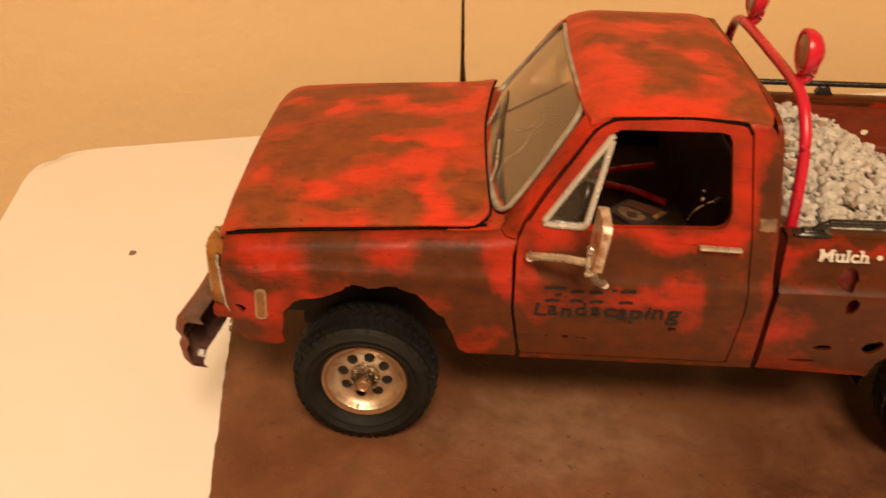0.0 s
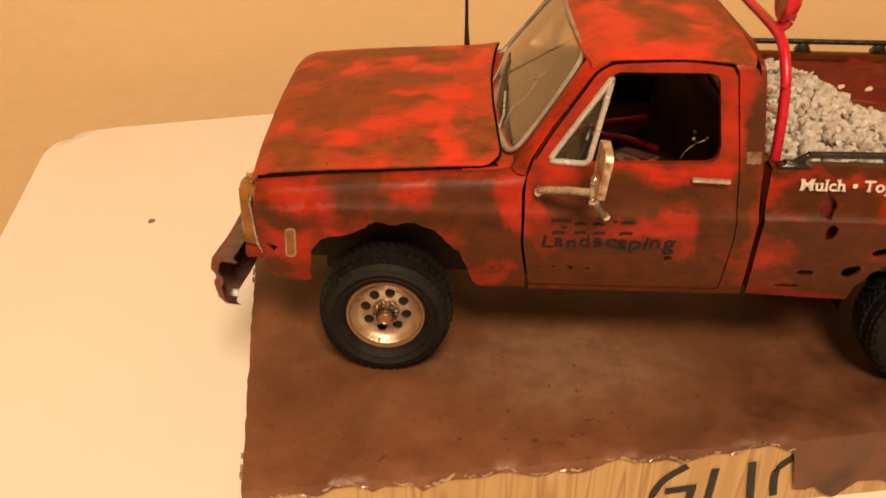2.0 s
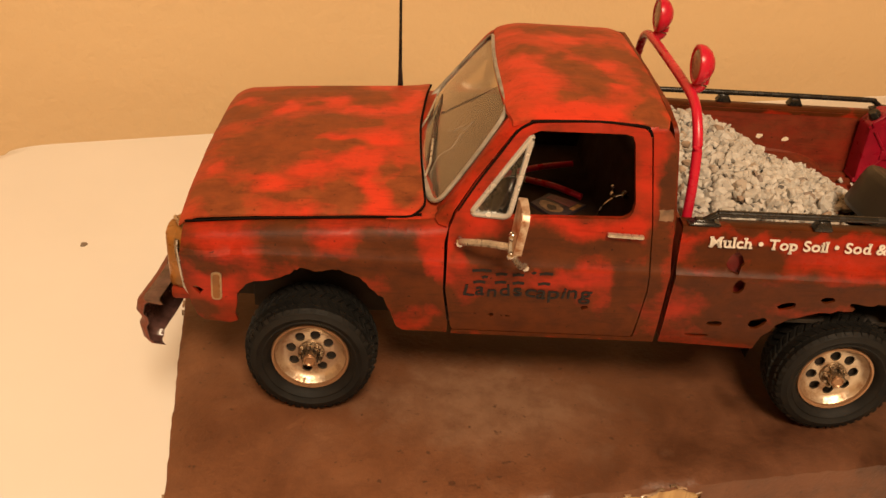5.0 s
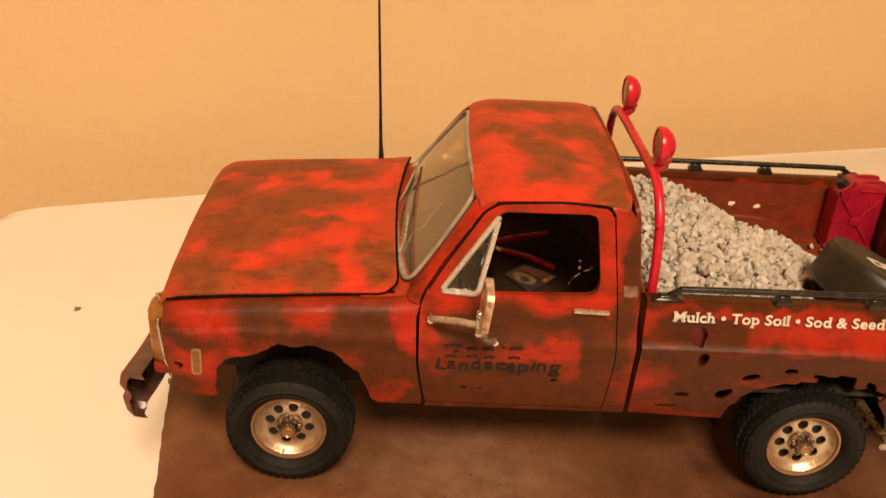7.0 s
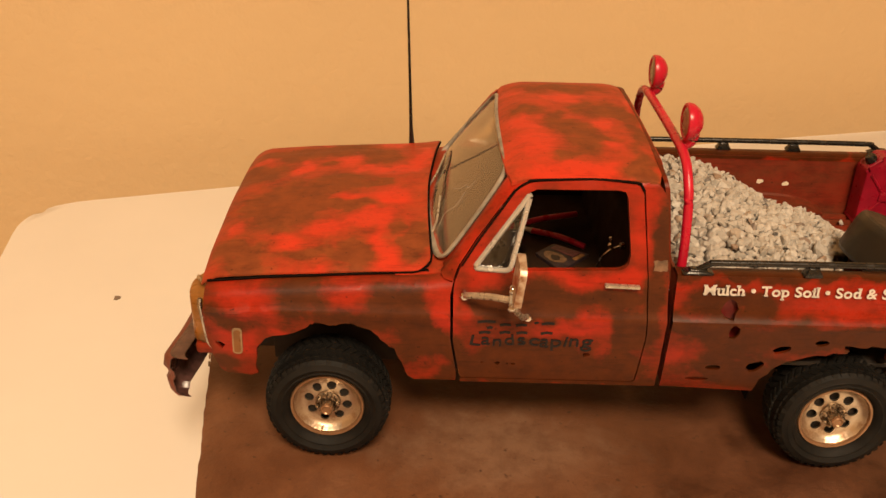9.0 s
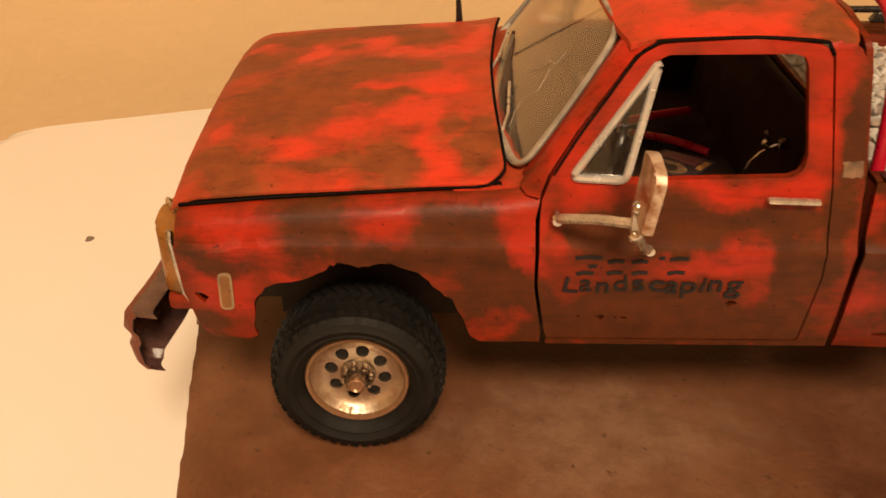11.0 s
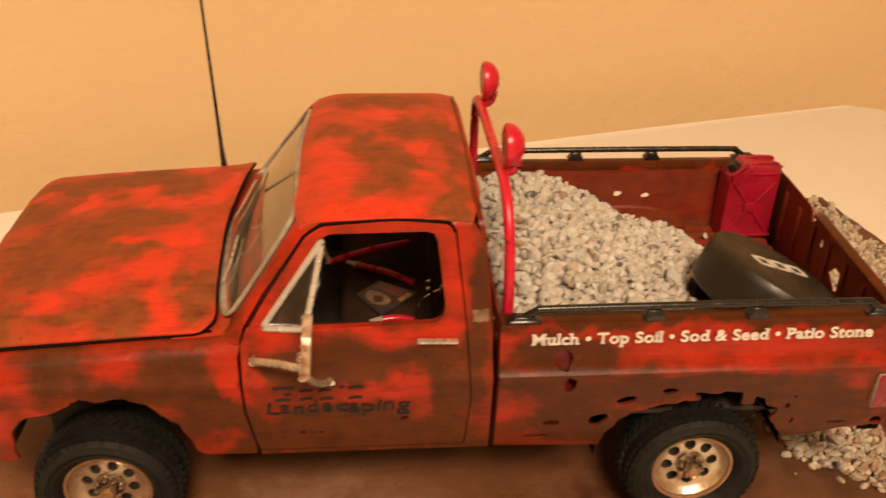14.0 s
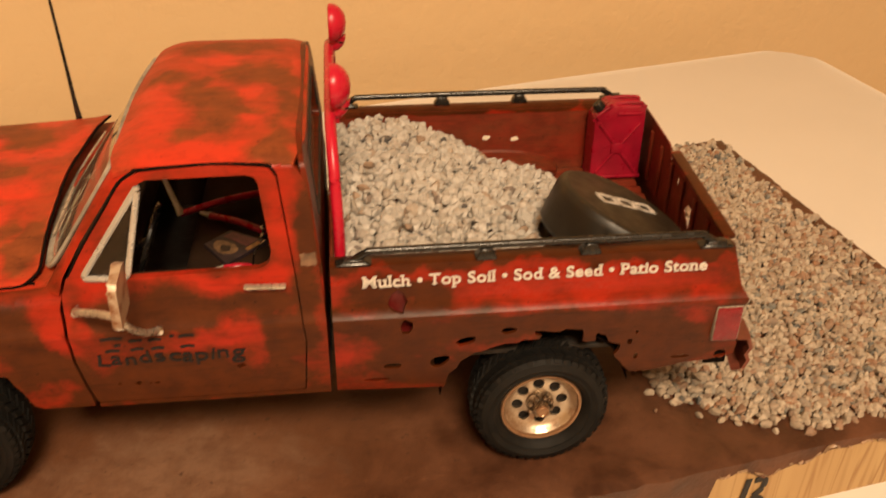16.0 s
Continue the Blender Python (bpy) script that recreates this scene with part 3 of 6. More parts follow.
def words(name, text, size, at, rot, material, parent, label="", bold=0.0, width=None, depth=0.004, slab_feet=False, shaky=0.0):
    """Lettering in the built-in font, set letter by letter, as one mesh; at: its lower left corner."""
    rnd = random.Random(7)
    bar = glyph("|", size, bold, depth)
    bar_end = span(bar, 0)[1]
    bar.free()
    advance = {}
    high = {}
    for key, c in (("x", "x"), ("t", "l"), ("d", "p")):
        bm = glyph(c, size, bold, depth)
        high[key] = span(bm, 1)[0 if key == "d" else 1]
        bm.free()
    high["b"] = 0.0
    out = bmesh.new()
    pen = 0.0
    for c in text:
        if c not in advance:
            bm = glyph(c + "|", size, bold, depth)
            advance[c] = span(bm, 0)[1] - bar_end
            bm.free()
        if c != " ":
            bm = glyph(c, size, bold, depth)
            x0, x1 = span(bm, 0)
            if slab_feet:
                w, h = 0.115 * size, 0.085 * size
                for f, level in SLABS.get(c, ()):
                    x, z = x0 + (x1 - x0) * f, high[level]
                    lo, hi = (z - 0.6 * bold, z + h) if level in "bd" else (z - h, z + 0.6 * bold)
                    box(bm, x - w, x + w, lo, hi, -depth, depth)
            if shaky:
                m = Matrix.Translation((0, rnd.uniform(-1, 1) * shaky, 0)) @ Matrix.Rotation(rnd.uniform(-0.16, 0.16), 4, "Z") @ Matrix.Diagonal((rnd.uniform(0.85, 1.1), rnd.uniform(0.85, 1.15), 1, 1))
                bmesh.ops.transform(bm, matrix=m, verts=bm.verts)
            bmesh.ops.translate(bm, vec=(pen, 0, 0), verts=bm.verts)
            tmp = bpy.data.meshes.new("letter")
            bm.to_mesh(tmp)
            bm.free()
            out.from_mesh(tmp)
            bpy.data.meshes.remove(tmp)
        pen += advance[c] * (1.06 if slab_feet else 1.0)
    x0, x1 = span(out, 0)
    stretch = width / (x1 - x0) if width else 1.0
    bmesh.ops.transform(out, matrix=Matrix.Translation(at) @ Euler([radians(a) for a in rot]).to_matrix().to_4x4() @ Matrix.Diagonal((stretch, 1, 1, 1)) @ Matrix.Translation((-x0, 0, 0)), verts=out.verts)
    return part(name, out, material, parent, label, smooth=False)

# ---- the room ----
TABLE_Z = -0.46 * K
TURN = math.atan2(3.30, 11.9)
E1 = Vector((math.cos(TURN), math.sin(TURN), 0))
E2 = Vector((-math.sin(TURN), math.cos(TURN), 0))
BACK_L, BACK_M, BACK_R = Vector((-3.72, 4.30)) * K, Vector((3.0, 6.36)) * K, Vector((8.14, 7.66)) * K
FLOOR_Z = TABLE_Z - 0.71


def slab(bm, corners, z0, z1):
    lo = [bm.verts.new((x, y, z0)) for x, y in corners]
    hi = [bm.verts.new((x, y, z1)) for x, y in corners]
    bm.faces.new(lo[::-1])
    bm.faces.new(hi)
    for i in range(len(lo)):
        j = (i + 1) % len(lo)
        bm.faces.new((lo[i], lo[j], hi[j], hi[i]))
    return bm


def room_point(a, b):
    """A place in the room: a metres along the back wall, b metres out from it."""
    p = Vector((*BACK_L, 0)) + E1 * a + E2 * (0.045 - b)
    return (p.x, p.y)


def room_box(name, a0, a1, b0, b1, z0, z1, material, label, category):
    bm = slab(bmesh.new(), [room_point(a0, b1), room_point(a1, b1), room_point(a1, b0), room_point(a0, b0)], z0, z1)
    return tagged(part(name, bm, material, None, "", 1.0, smooth=False), label, category, kind="structure")


CEIL_Z = FLOOR_Z + 2.44
CARPET = plain("beige_carpet", (0.30, 0.22, 0.14), 0.9, 0.0, 0.35, 60.0, 0.002)
room_box("wall_back", -1.8, 2.2, -0.1, 0.0, FLOOR_Z, CEIL_Z, WALL, "tan wall with orange-peel paint texture behind the table", "wall")
room_box("wall_left", -1.9, -1.8, -0.1, 3.2, FLOOR_Z, CEIL_Z, WALL, "plain tan painted wall closing the room", "wall")
room_box("wall_right", 2.2, 2.3, -0.1, 3.2, FLOOR_Z, CEIL_Z, WALL, "plain tan painted wall closing the room", "wall")
room_box("wall_front", -1.9, 2.3, 3.2, 3.3, FLOOR_Z, CEIL_Z, WALL, "plain tan painted wall closing the room", "wall")
room_box("floor", -1.9, 2.3, -0.1, 3.3, FLOOR_Z - 0.1, FLOOR_Z, CARPET, "beige carpeted floor under the table", "floor")
room_box("ceiling", -1.9, 2.3, -0.1, 3.3, CEIL_Z, CEIL_Z + 0.1, plain("white_ceiling", (0.75, 0.72, 0.66), 0.8), "plain white ceiling", "ceiling")


def folding_table():
    t = thing("table", (2.3, 1.0, FLOOR_Z / K), "white moulded plastic table with rounded corners", "table")
    fl, fr = BACK_L + Vector((0.19, -1.0)) * 0.46, BACK_R + Vector((0.19, -1.0)) * 0.46
    corners = rounded([tuple(fl), tuple(fr), tuple(BACK_R), tuple(BACK_M), tuple(BACK_L)], [0.03, 0.03, 0.028, 0.2, 0.026], 10)
    bm = slab(bmesh.new(), corners, TABLE_Z - 0.035, TABLE_Z)
    bmesh.ops.bevel(bm, geom=[e for e in bm.edges if abs(e.verts[0].co.z - e.verts[1].co.z) < 1e-6], offset=0.0022, segments=2, affect="EDGES", profile=0.5)
    part("tabletop", bm, TABLE, t, scale=1.0, sharp=50)
    leg_paint = plain("grey_leg_steel", (0.25, 0.25, 0.26), 0.4, 0.6)
    mid = (fl + fr + BACK_L + BACK_R) / 4
    for p in (fl, fr, BACK_L, BACK_R):
        q = p.lerp(mid, 0.16)
        bm = tube(bmesh.new(), [(q.x, q.y, FLOOR_Z), (q.x, q.y, TABLE_Z - 0.034)], 0.012, 12)
        part("leg", bm, leg_paint, t, scale=1.0)
    return t


folding_table()


def table_mark(name, x, y, r, label):
    bm = bmesh.new()
    pts = [(x + r * (1 + 0.25 * math.sin(3 * a + 1)) * math.cos(a), y + 1.5 * r * (1 + 0.2 * math.cos(2 * a)) * math.sin(a)) for a in steps(0, 2 * math.pi, 14)[:-1]]
    slab(bm, pts, -0.46, -0.455)
    tagged(part(name, bm, plain("grey_smudge", (0.20, 0.15, 0.11), 0.8), None, ""), label, "stain")


table_mark("smudge", -2.19, 2.52, 0.027, "small dark grey spot on the white tabletop")

# ---- the display base: a pine board with painted groundwork ----
BASE_O, BASE_A = Vector((-0.63, -0.945)), radians(9.8)
B1, B2 = Vector((math.cos(BASE_A), math.sin(BASE_A))), Vector((-math.sin(BASE_A), math.cos(BASE_A)))
BASE_L, BASE_D = 6.93, 3.74


def on_base(a, b):
    p = BASE_O + B1 * a + B2 * b
    return (p.x, p.y)


base = thing("display_base", (2.3, 1.0, -0.46), "pine board base with brown painted groundwork for the model truck", "display base")
bm = slab(bmesh.new(), [on_base(0.015, 0.015), on_base(BASE_L, 0.015), on_base(BASE_L, BASE_D), on_base(0.015, BASE_D)], -0.46, -0.02)
part("board", bm, WOOD, base, "raw pine board edge", smooth=False)


def skin_depth(a):
    """How far the painted skin hangs over the board's front edge, along the board."""
    if 2.86 < a < 4.65:
        return 0.44 - 0.10 * abs(math.sin(a * 7))
    return 0.045 + 0.02 * math.sin(a * 9) + 0.02 * math.sin(a * 23) + 0.06 * max(0.0, 1 - abs(a - 5.0) / 0.6)


def groundwork():
    """The painted skin on the board: uneven top, rolled over the edges in ragged runs."""
    rnd = random.Random(5)
    bm = bmesh.new()
    na, nb = 110, 60
    rows = []
    for j in range(nb + 1):
        row = []
        for i in range(na + 1):
            a, b = BASE_L * i / na, BASE_D * j / nb
            edge = i in (0, na) or j in (0, nb)
            x, y = on_base(a + (rnd.uniform(-0.005, 0.005) if i in (0, na) else 0), b + (rnd.uniform(-0.008, 0.008) if j in (0, nb) else 0))
            z = 0.016 + 0.005 * noise.noise((x * 3, y * 3, 0)) + (rnd.uniform(-0.022, -0.008) if edge else 0.0)
            row.append((x, y, z))
        rows.append(row)
    V = grid(bm, rows)

    def hang(line, out, depth):
        prev = None
        for k, v in enumerate(line):
            d = depth(k / (len(line) - 1)) + rnd.uniform(-0.016, 0.016)
            w = bm.verts.new((v.co.x + out.x * 0.008, v.co.y + out.y * 0.008, -max(0.012, d)))
            if prev:
                bm.faces.new((prev[0], v, w, prev[1]))
            prev = (v, w)

    def front(s):
        return skin_depth(s * BASE_L)

    hang(V[0], -B2, front)
    hang(V[-1], B2, lambda s: 0.40)
    hang([r[0] for r in V], -B1, lambda s: 0.42 + 0.03 * math.sin(s * 40))
    hang([r[-1] for r in V], B1, lambda s: 0.30)
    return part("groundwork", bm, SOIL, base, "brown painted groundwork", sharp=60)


groundwork()


def torn_edge(a0, a1, seed, side=False):
    """The pale broken lip where the painted skin ends on the raw board; its paleness includes glints along the edge."""
    rnd = random.Random(seed)
    bm = bmesh.new()
    d = B1 if side else B2
    a = a0
    while a < a1:
        # one chip of the broken skin after another, with bare stretches between
        rows = []
        for _ in range(rnd.randint(3, 8)):
            x, y = on_base(-0.010, a) if side else on_base(a, -0.009)
            top = (0.004 if side else 0.016 - skin_depth(a)) + rnd.uniform(-0.010, 0.012)
            low = top - rnd.uniform(0.004, 0.017)
            out = rnd.uniform(0.0, 0.004 if side else 0.010)
            rows.append([(x, y, top), (x - d.x * out, y - d.y * out, (top + low) / 2), (x, y, low)])
            a += rnd.uniform(0.010, 0.024)
        grid(bm, rows)
        a += rnd.uniform(0.0, 0.05)
    part("torn_edge", shell(bm, (d.x * 0.012, d.y * 0.012, 0)), plain("pale_plaster_and_glints", (0.32, 0.21, 0.13), 0.25, 0.0, 0.6, 260.0), base, "pale torn lip of the groundwork", sharp=20)


torn_edge(0.05, 2.80, 3)
torn_edge(4.68, BASE_L - 0.02, 4)
for b0, b1 in ((0.10, 0.30), (1.9, 2.1)):
    torn_edge(b0, b1, int(b0 * 100), True)


def marker_stroke(points, width, name="marker_stroke"):
    """A stroke of black marker on the board's front edge; points: along the board, height."""
    bm = bmesh.new()
    pts = []
    for a, z in points:
        x, y = on_base(a, 0.006)
        pts.append((x, y, z))
    tube(bm, curve_through(pts, 5), width, 6, flat=1.0)
    c = Vector((*(-B2), 0))
    for v in bm.verts:
        d = (v.co - Vector((*on_base(0, 0.010), 0))).dot(c)
        v.co -= c * d * 0.85
    part(name, bm, INK, base, "black hand-drawn marker stroke")


# plain strokes of black marker along the board's front edge
for shape in ([(2.07, -0.42), (2.14, -0.22), (2.27, -0.12)], [(2.17, -0.29), (2.34, -0.28)], [(2.32, -0.28), (2.31, -0.43)], [(2.42, -0.42), (2.43, -0.16)], [(2.67, -0.42), (2.63, -0.14)],
              [(2.80, -0.40), (2.78, -0.22), (2.86, -0.13)], [(4.865, -0.43), (4.88, -0.28), (4.895, -0.15)], [(4.935, -0.43), (4.985, -0.40), (5.005, -0.34), (4.95, -0.30), (4.995, -0.25), (5.0, -0.18), (4.935, -0.17)]):
    marker_stroke(shape, 0.024)


def stones(count_rows, seed, size):
    """One mesh of many small chipped stones. count_rows: an array of x, y, z."""
    rnd = np.random.RandomState(seed)
    bm = bmesh.new()
    bmesh.ops.create_icosphere(bm, subdivisions=1, radius=1.0)
    bm.verts.ensure_lookup_table()
    v0 = np.array([v.co for v in bm.verts])
    f0 = np.array([[v.index for v in f.verts] for f in bm.faces])
    e0 = np.array([[v.index for v in e.verts] for e in bm.edges])
    bm.free()
    mids = v0[e0].mean(1)
    v1 = np.vstack([v0, mids / np.linalg.norm(mids, axis=1)[:, None]])
    lookup = {tuple(sorted(e)): len(v0) + i for i, e in enumerate(e0.tolist())}
    f1 = []
    for a, b, c in f0.tolist():
        ab, bc, ca = lookup[tuple(sorted((a, b)))], lookup[tuple(sorted((b, c)))], lookup[tuple(sorted((c, a)))]
        f1 += [(a, ab, ca), (b, bc, ab), (c, ca, bc), (ab, bc, ca)]
    f1 = np.array(f1)
    n = len(count_rows)
    shape = rnd.uniform(0.68, 1.32, (n, 1, 3)) * np.array([1.05, 1.0, 0.70])
    verts = v1[None] * (1 + rnd.uniform(-0.20, 0.20, (n, len(v1), 1)))
    # knock flat facets off the stones
    for _ in range(6):
        d = rnd.normal(size=(n, 1, 3))
        d /= np.linalg.norm(d, axis=2, keepdims=True)
        over = np.maximum(0, (verts * d).sum(2, keepdims=True) - rnd.uniform(0.55, 0.8, (n, 1, 1)))
        verts = verts - over * d
    verts = verts * shape
    q = rnd.normal(size=(n, 4))
    q /= np.linalg.norm(q, axis=1)[:, None]
    w, x, y, z = q.T
    R = np.stack([np.stack([1 - 2 * (y * y + z * z), 2 * (x * y - z * w), 2 * (x * z + y * w)], -1),
                  np.stack([2 * (x * y + z * w), 1 - 2 * (x * x + z * z), 2 * (y * z - x * w)], -1),
                  np.stack([2 * (x * z - y * w), 2 * (y * z + x * w), 1 - 2 * (x * x + y * y)], -1)], 1)
    verts = np.einsum("nij,nvj->nvi", R, verts)
    s = size * rnd.uniform(0.65, 1.45, (n, 1, 1))
    verts = (verts * s + np.asarray(count_rows)[:, None, :]) * K
    faces = (f1[None] + (np.arange(n) * len(v1))[:, None, None]).reshape(-1, 3)
    return verts.reshape(-1, 3), faces


def stone_mesh(name, rows, seed, size, label, material):
    v, f = stones(rows, seed, size)
    me = bpy.data.meshes.new(name)
    me.from_pydata(v.tolist(), [], f.tolist())
    me.materials.append(material)
    ob = place(name, me)
    return tagged(ob, label, "gravel", kind="stuff")


def base_gravel():
    rnd = np.random.RandomState(11)
    rows = []
    step = 0.037
    for b in np.arange(0.06, BASE_D + 0.01, step):
        for a in np.arange(3.6, BASE_L + 0.01, step):
            x, y = on_base(a + rnd.uniform(-0.02, 0.02), b + rnd.uniform(-0.02, 0.02))
            # the spill: its near border runs a little in from the board's front edge, thin towards the wheel
            border = 0.16 + 0.04 * math.sin(x * 5.0) + 0.03 * math.sin(x * 13.0) + 0.55 * max(0.0, 4.25 - x)
            left = 3.85 + 0.06 * math.sin(y * 6.0)
            inside = min(y - border, (x - left) * 0.8)
            if inside < -0.02 and rnd.rand() > math.exp(inside * 34):
                continue
            bare = 0.5 + 0.5 * noise.noise((x * 1.7, y * 1.7, 3.0))
            far_edge = min(BASE_L - a, BASE_D - b)
            if far_edge < 0.26 and rnd.rand() < 1.25 - far_edge * 4.0:
                continue
            h = 0.026 + 0.05 * min(1, max(0, inside) * 2.5) * bare
            rows.append((x, y, h))
            if inside > 0.04 and rnd.rand() < 0.95:
                rows.append((x + rnd.uniform(-0.02, 0.02), y + rnd.uniform(-0.02, 0.02), h + rnd.uniform(0.006, 0.020)))
    stone_mesh("loose_gravel", np.array(rows), 12, 0.0260, "pale mixed gravel spread over the brown groundwork behind the truck", GRAVEL_DUSTY)


base_gravel()

# ---- the model truck ----
truck = thing("pickup_truck", (1.6, YC, 0.0), "weathered red model pickup truck with brown rust patches", "model truck")
SIDE = [(0.54, 0.938), (0.62, 0.958), (0.75, 0.973), (1.0, 0.993), (1.03, 1.000), (1.05, 0.9995), (1.064, 0.9910), (1.098, 0.979), (1.13, 0.971), (1.25, 0.956), (1.31, 0.945)]


BED_SIDE = [(0.54, 0.932), (0.62, 0.952), (0.75, 0.968), (0.9, 0.983), (1.0, 0.996), (1.03, 1.004), (1.05, 1.002), (1.064, 0.987), (1.098, 0.971), (1.13, 0.965), (1.25, 0.954), (1.31, 0.945)]


def side_y(x, z):
    """The near flank of the body; the bed's crease is pressed deeper than the cab's."""
    return YC - interp(BED_SIDE if x > 1.90 else SIDE, z)


def cab_y(x, z):
    """The cab's flank: the body below the waist, leaning glasshouse above."""
    if z <= 1.31:
        return side_y(x, z)
    y = 0.04 + 0.26 * (z - 1.31)
    if z > 1.80:
        y += 3.2 * (z - 1.80) ** 1.3
    return y


GAP_LINE = [(1.17, 0.70), (1.326, 0.735), (1.479, 0.828), (1.742, 1.02), (1.79, 1.085), (1.83, 1.20)]
FENDER_TOP = [(-0.70, 1.148), (-0.3, 1.188), (0.30, 1.228), (0.58, 1.240), (0.80, 1.285)]
ZCUT = (0.62, 0.75, 0.9, 1.0, 1.03, 1.05, 1.064, 1.098, 1.11, 1.13, 1.15, 1.17, 1.19, 1.21, 1.23, 1.25, 1.27, 1.29)


def fender_y(x, z):
    top = interp(FENDER_TOP, x)
    below = top - z
    y = side_y(x, min(z, 1.25))
    if below < 0.12:
        y = max(y, YC - interp([(-0.01, 0.872), (0.0, 0.88), (0.015, 0.925), (0.04, 0.95), (0.08, 0.967), (0.12, 0.975)], below))
    if x < -0.55:
        y += 0.5 * (-0.55 - x) ** 1.5
    return y


def fender():
    arch = wobble([(-0.405, 0.60), (-0.395, 0.79), (-0.34, 0.862), (-0.215, 0.898), (-0.13, 0.925), (-0.09, 0.958), (-0.058, 0.980), (0.0, 0.968), (0.065, 0.964), (0.12, 0.978), (0.157, 0.980),
                   (0.25, 0.945), (0.311, 0.872), (0.389, 0.806), (0.438, 0.673), (0.471, 0.590)], 0.008, 2, 3)[:-3]
    top = [(x, interp(FENDER_TOP, x)) for x in steps(0.70, -0.665, 14)]
    outline = [(-0.675, 1.03), (-0.668, 0.82), (-0.652, 0.765), (-0.640, 0.70), (-0.615, 0.635), (-0.575, 0.600), (-0.50, 0.597), (-0.44, 0.585)] + arch + [
        (0.50, 0.585), (0.74, 0.585), (0.742, 0.64), (0.703, 0.878), (0.695, 1.172), (0.722, 1.285)] + top
    hole = wobble([(-0.630, 0.822), (-0.600, 0.834), (-0.562, 0.806), (-0.590, 0.778)], 0.004, 6, 2)
    return sheet(outline, [hole], fender_y, 0.02, steps(-0.6, 0.7, 13), ZCUT)


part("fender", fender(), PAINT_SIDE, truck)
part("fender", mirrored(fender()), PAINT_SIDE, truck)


CROWN = [(0.0, 0.086), (0.18, 0.084), (0.20, 0.077), (0.45, 0.070), (0.60, 0.062), (0.63, 0.054), (0.74, 0.036), (0.80, 0.024), (0.84, 0.012), (0.862, 0.0)]


def hood():
    bm = bmesh.new()
    us = [-0.862, -0.85, -0.83, -0.80, -0.77, -0.74, -0.68, -0.63, -0.615, -0.60, -0.45, -0.30, -0.20, -0.19, -0.18, -0.09, 0.0]
    us = us + [-u for u in us[-2::-1]]
    rows = []
    for i, s in enumerate([0, 0.015, 0.04, 0.08, 0.13] + steps(0.2, 1.0, 12)):
        row = []
        for u in us:
            w = (u / 0.862) ** 2
            x0, x1 = -0.695 - 0.008 * (1 - w), 0.590 - 0.045 * (1 - w)
            x1 += 0.030 * max(0.0, u / 0.862)
            if abs(u) > 0.76:
                x1 -= (0.075 if u < 0 else 0.03) * ((abs(u) - 0.76) / 0.102) ** 2.4
            x = x0 + (x1 - x0) * s
            z = interp(FENDER_TOP, x) + 0.036 - 0.015 * s + interp(CROWN, abs(u)) * (0.72 + 0.36 * min(1, s * 2))
            z += (0.066 + 0.018 * max(0, (s - 0.75) / 0.25) ** 2) * (u + 0.862) / 1.724 - 0.045 * max(0, 1 - s / 0.09) ** 2
            row.append((x, YC + u, z))
        rows.append(row)
    grid(bm, rows)
    return shell(bm, (0, 0, -0.011))


def grid_strip(line, y, low, high):
    """An upright band along a line of x and z."""
    bm = bmesh.new()
    grid(bm, [[(x, y, z + low), (x, y, z + high)] for x, z in line])
    return shell(bm, (0, 0.006, 0))


# black strip laid along the hood's edges in place of the gap's shade
line = [(x, YC - 0.866, interp(FENDER_TOP, x) + 0.010) for x in steps(-0.66, 0.48, 16)]
for u in [-0.858, -0.845, -0.825] + steps(-0.80, 0.85, 30):
    w = (u / 0.862) ** 2
    x = 0.590 - 0.045 * (1 - w) + 0.030 * max(0.0, u / 0.862)
    if abs(u) > 0.76:
        x -= (0.075 if u < 0 else 0.03) * ((abs(u) - 0.76) / 0.102) ** 2.4
    line.append((x + 0.008, YC + u, interp(FENDER_TOP, x) + 0.016 + interp(CROWN, abs(u)) * 1.08 + 0.082 * (u + 0.862) / 1.724))
part("hood_gap_strip", tube(bmesh.new(), line, [0.0075 if p[0] < 0.3 else 0.0065 for p in line], 6), SHADE_BLACK, truck, "black strip standing in for shade in the gap round the hood")
part("hood", hood(), PAINT_TOP, truck, "weathered hood with brown rust patches", sharp=30)
for flip in (False, True):
    # upright black band added under the hood edge as the gap's shade
    bm = grid_strip([(x, interp(FENDER_TOP, min(x, 0.56))) for x in steps(-0.655, 0.572, 13)], YC - 0.850, -0.05, 0.022)
    part("hood_shade_band", mirrored(bm) if flip else bm, SHADE_BLACK, truck, "black band standing in for shade under the hood edge")
# black box added below the hood so its gaps look shaded
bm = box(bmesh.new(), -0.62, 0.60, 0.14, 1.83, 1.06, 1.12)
part("engine_bay_shade", bm, SHADE_BLACK, truck, "black box standing in for shade inside the engine bay")

# cab flank: windscreen pillar, roof rail, rear pillar and sill in one pressing
def cab_side_y(x, z):
    y = cab_y(x, z)
    if z > 1.2:
        y += 1.05 * max(0.0, interp(GAP_LINE, z) - 0.014 - x) * min(1, (z - 1.2) / 0.1)
    return y


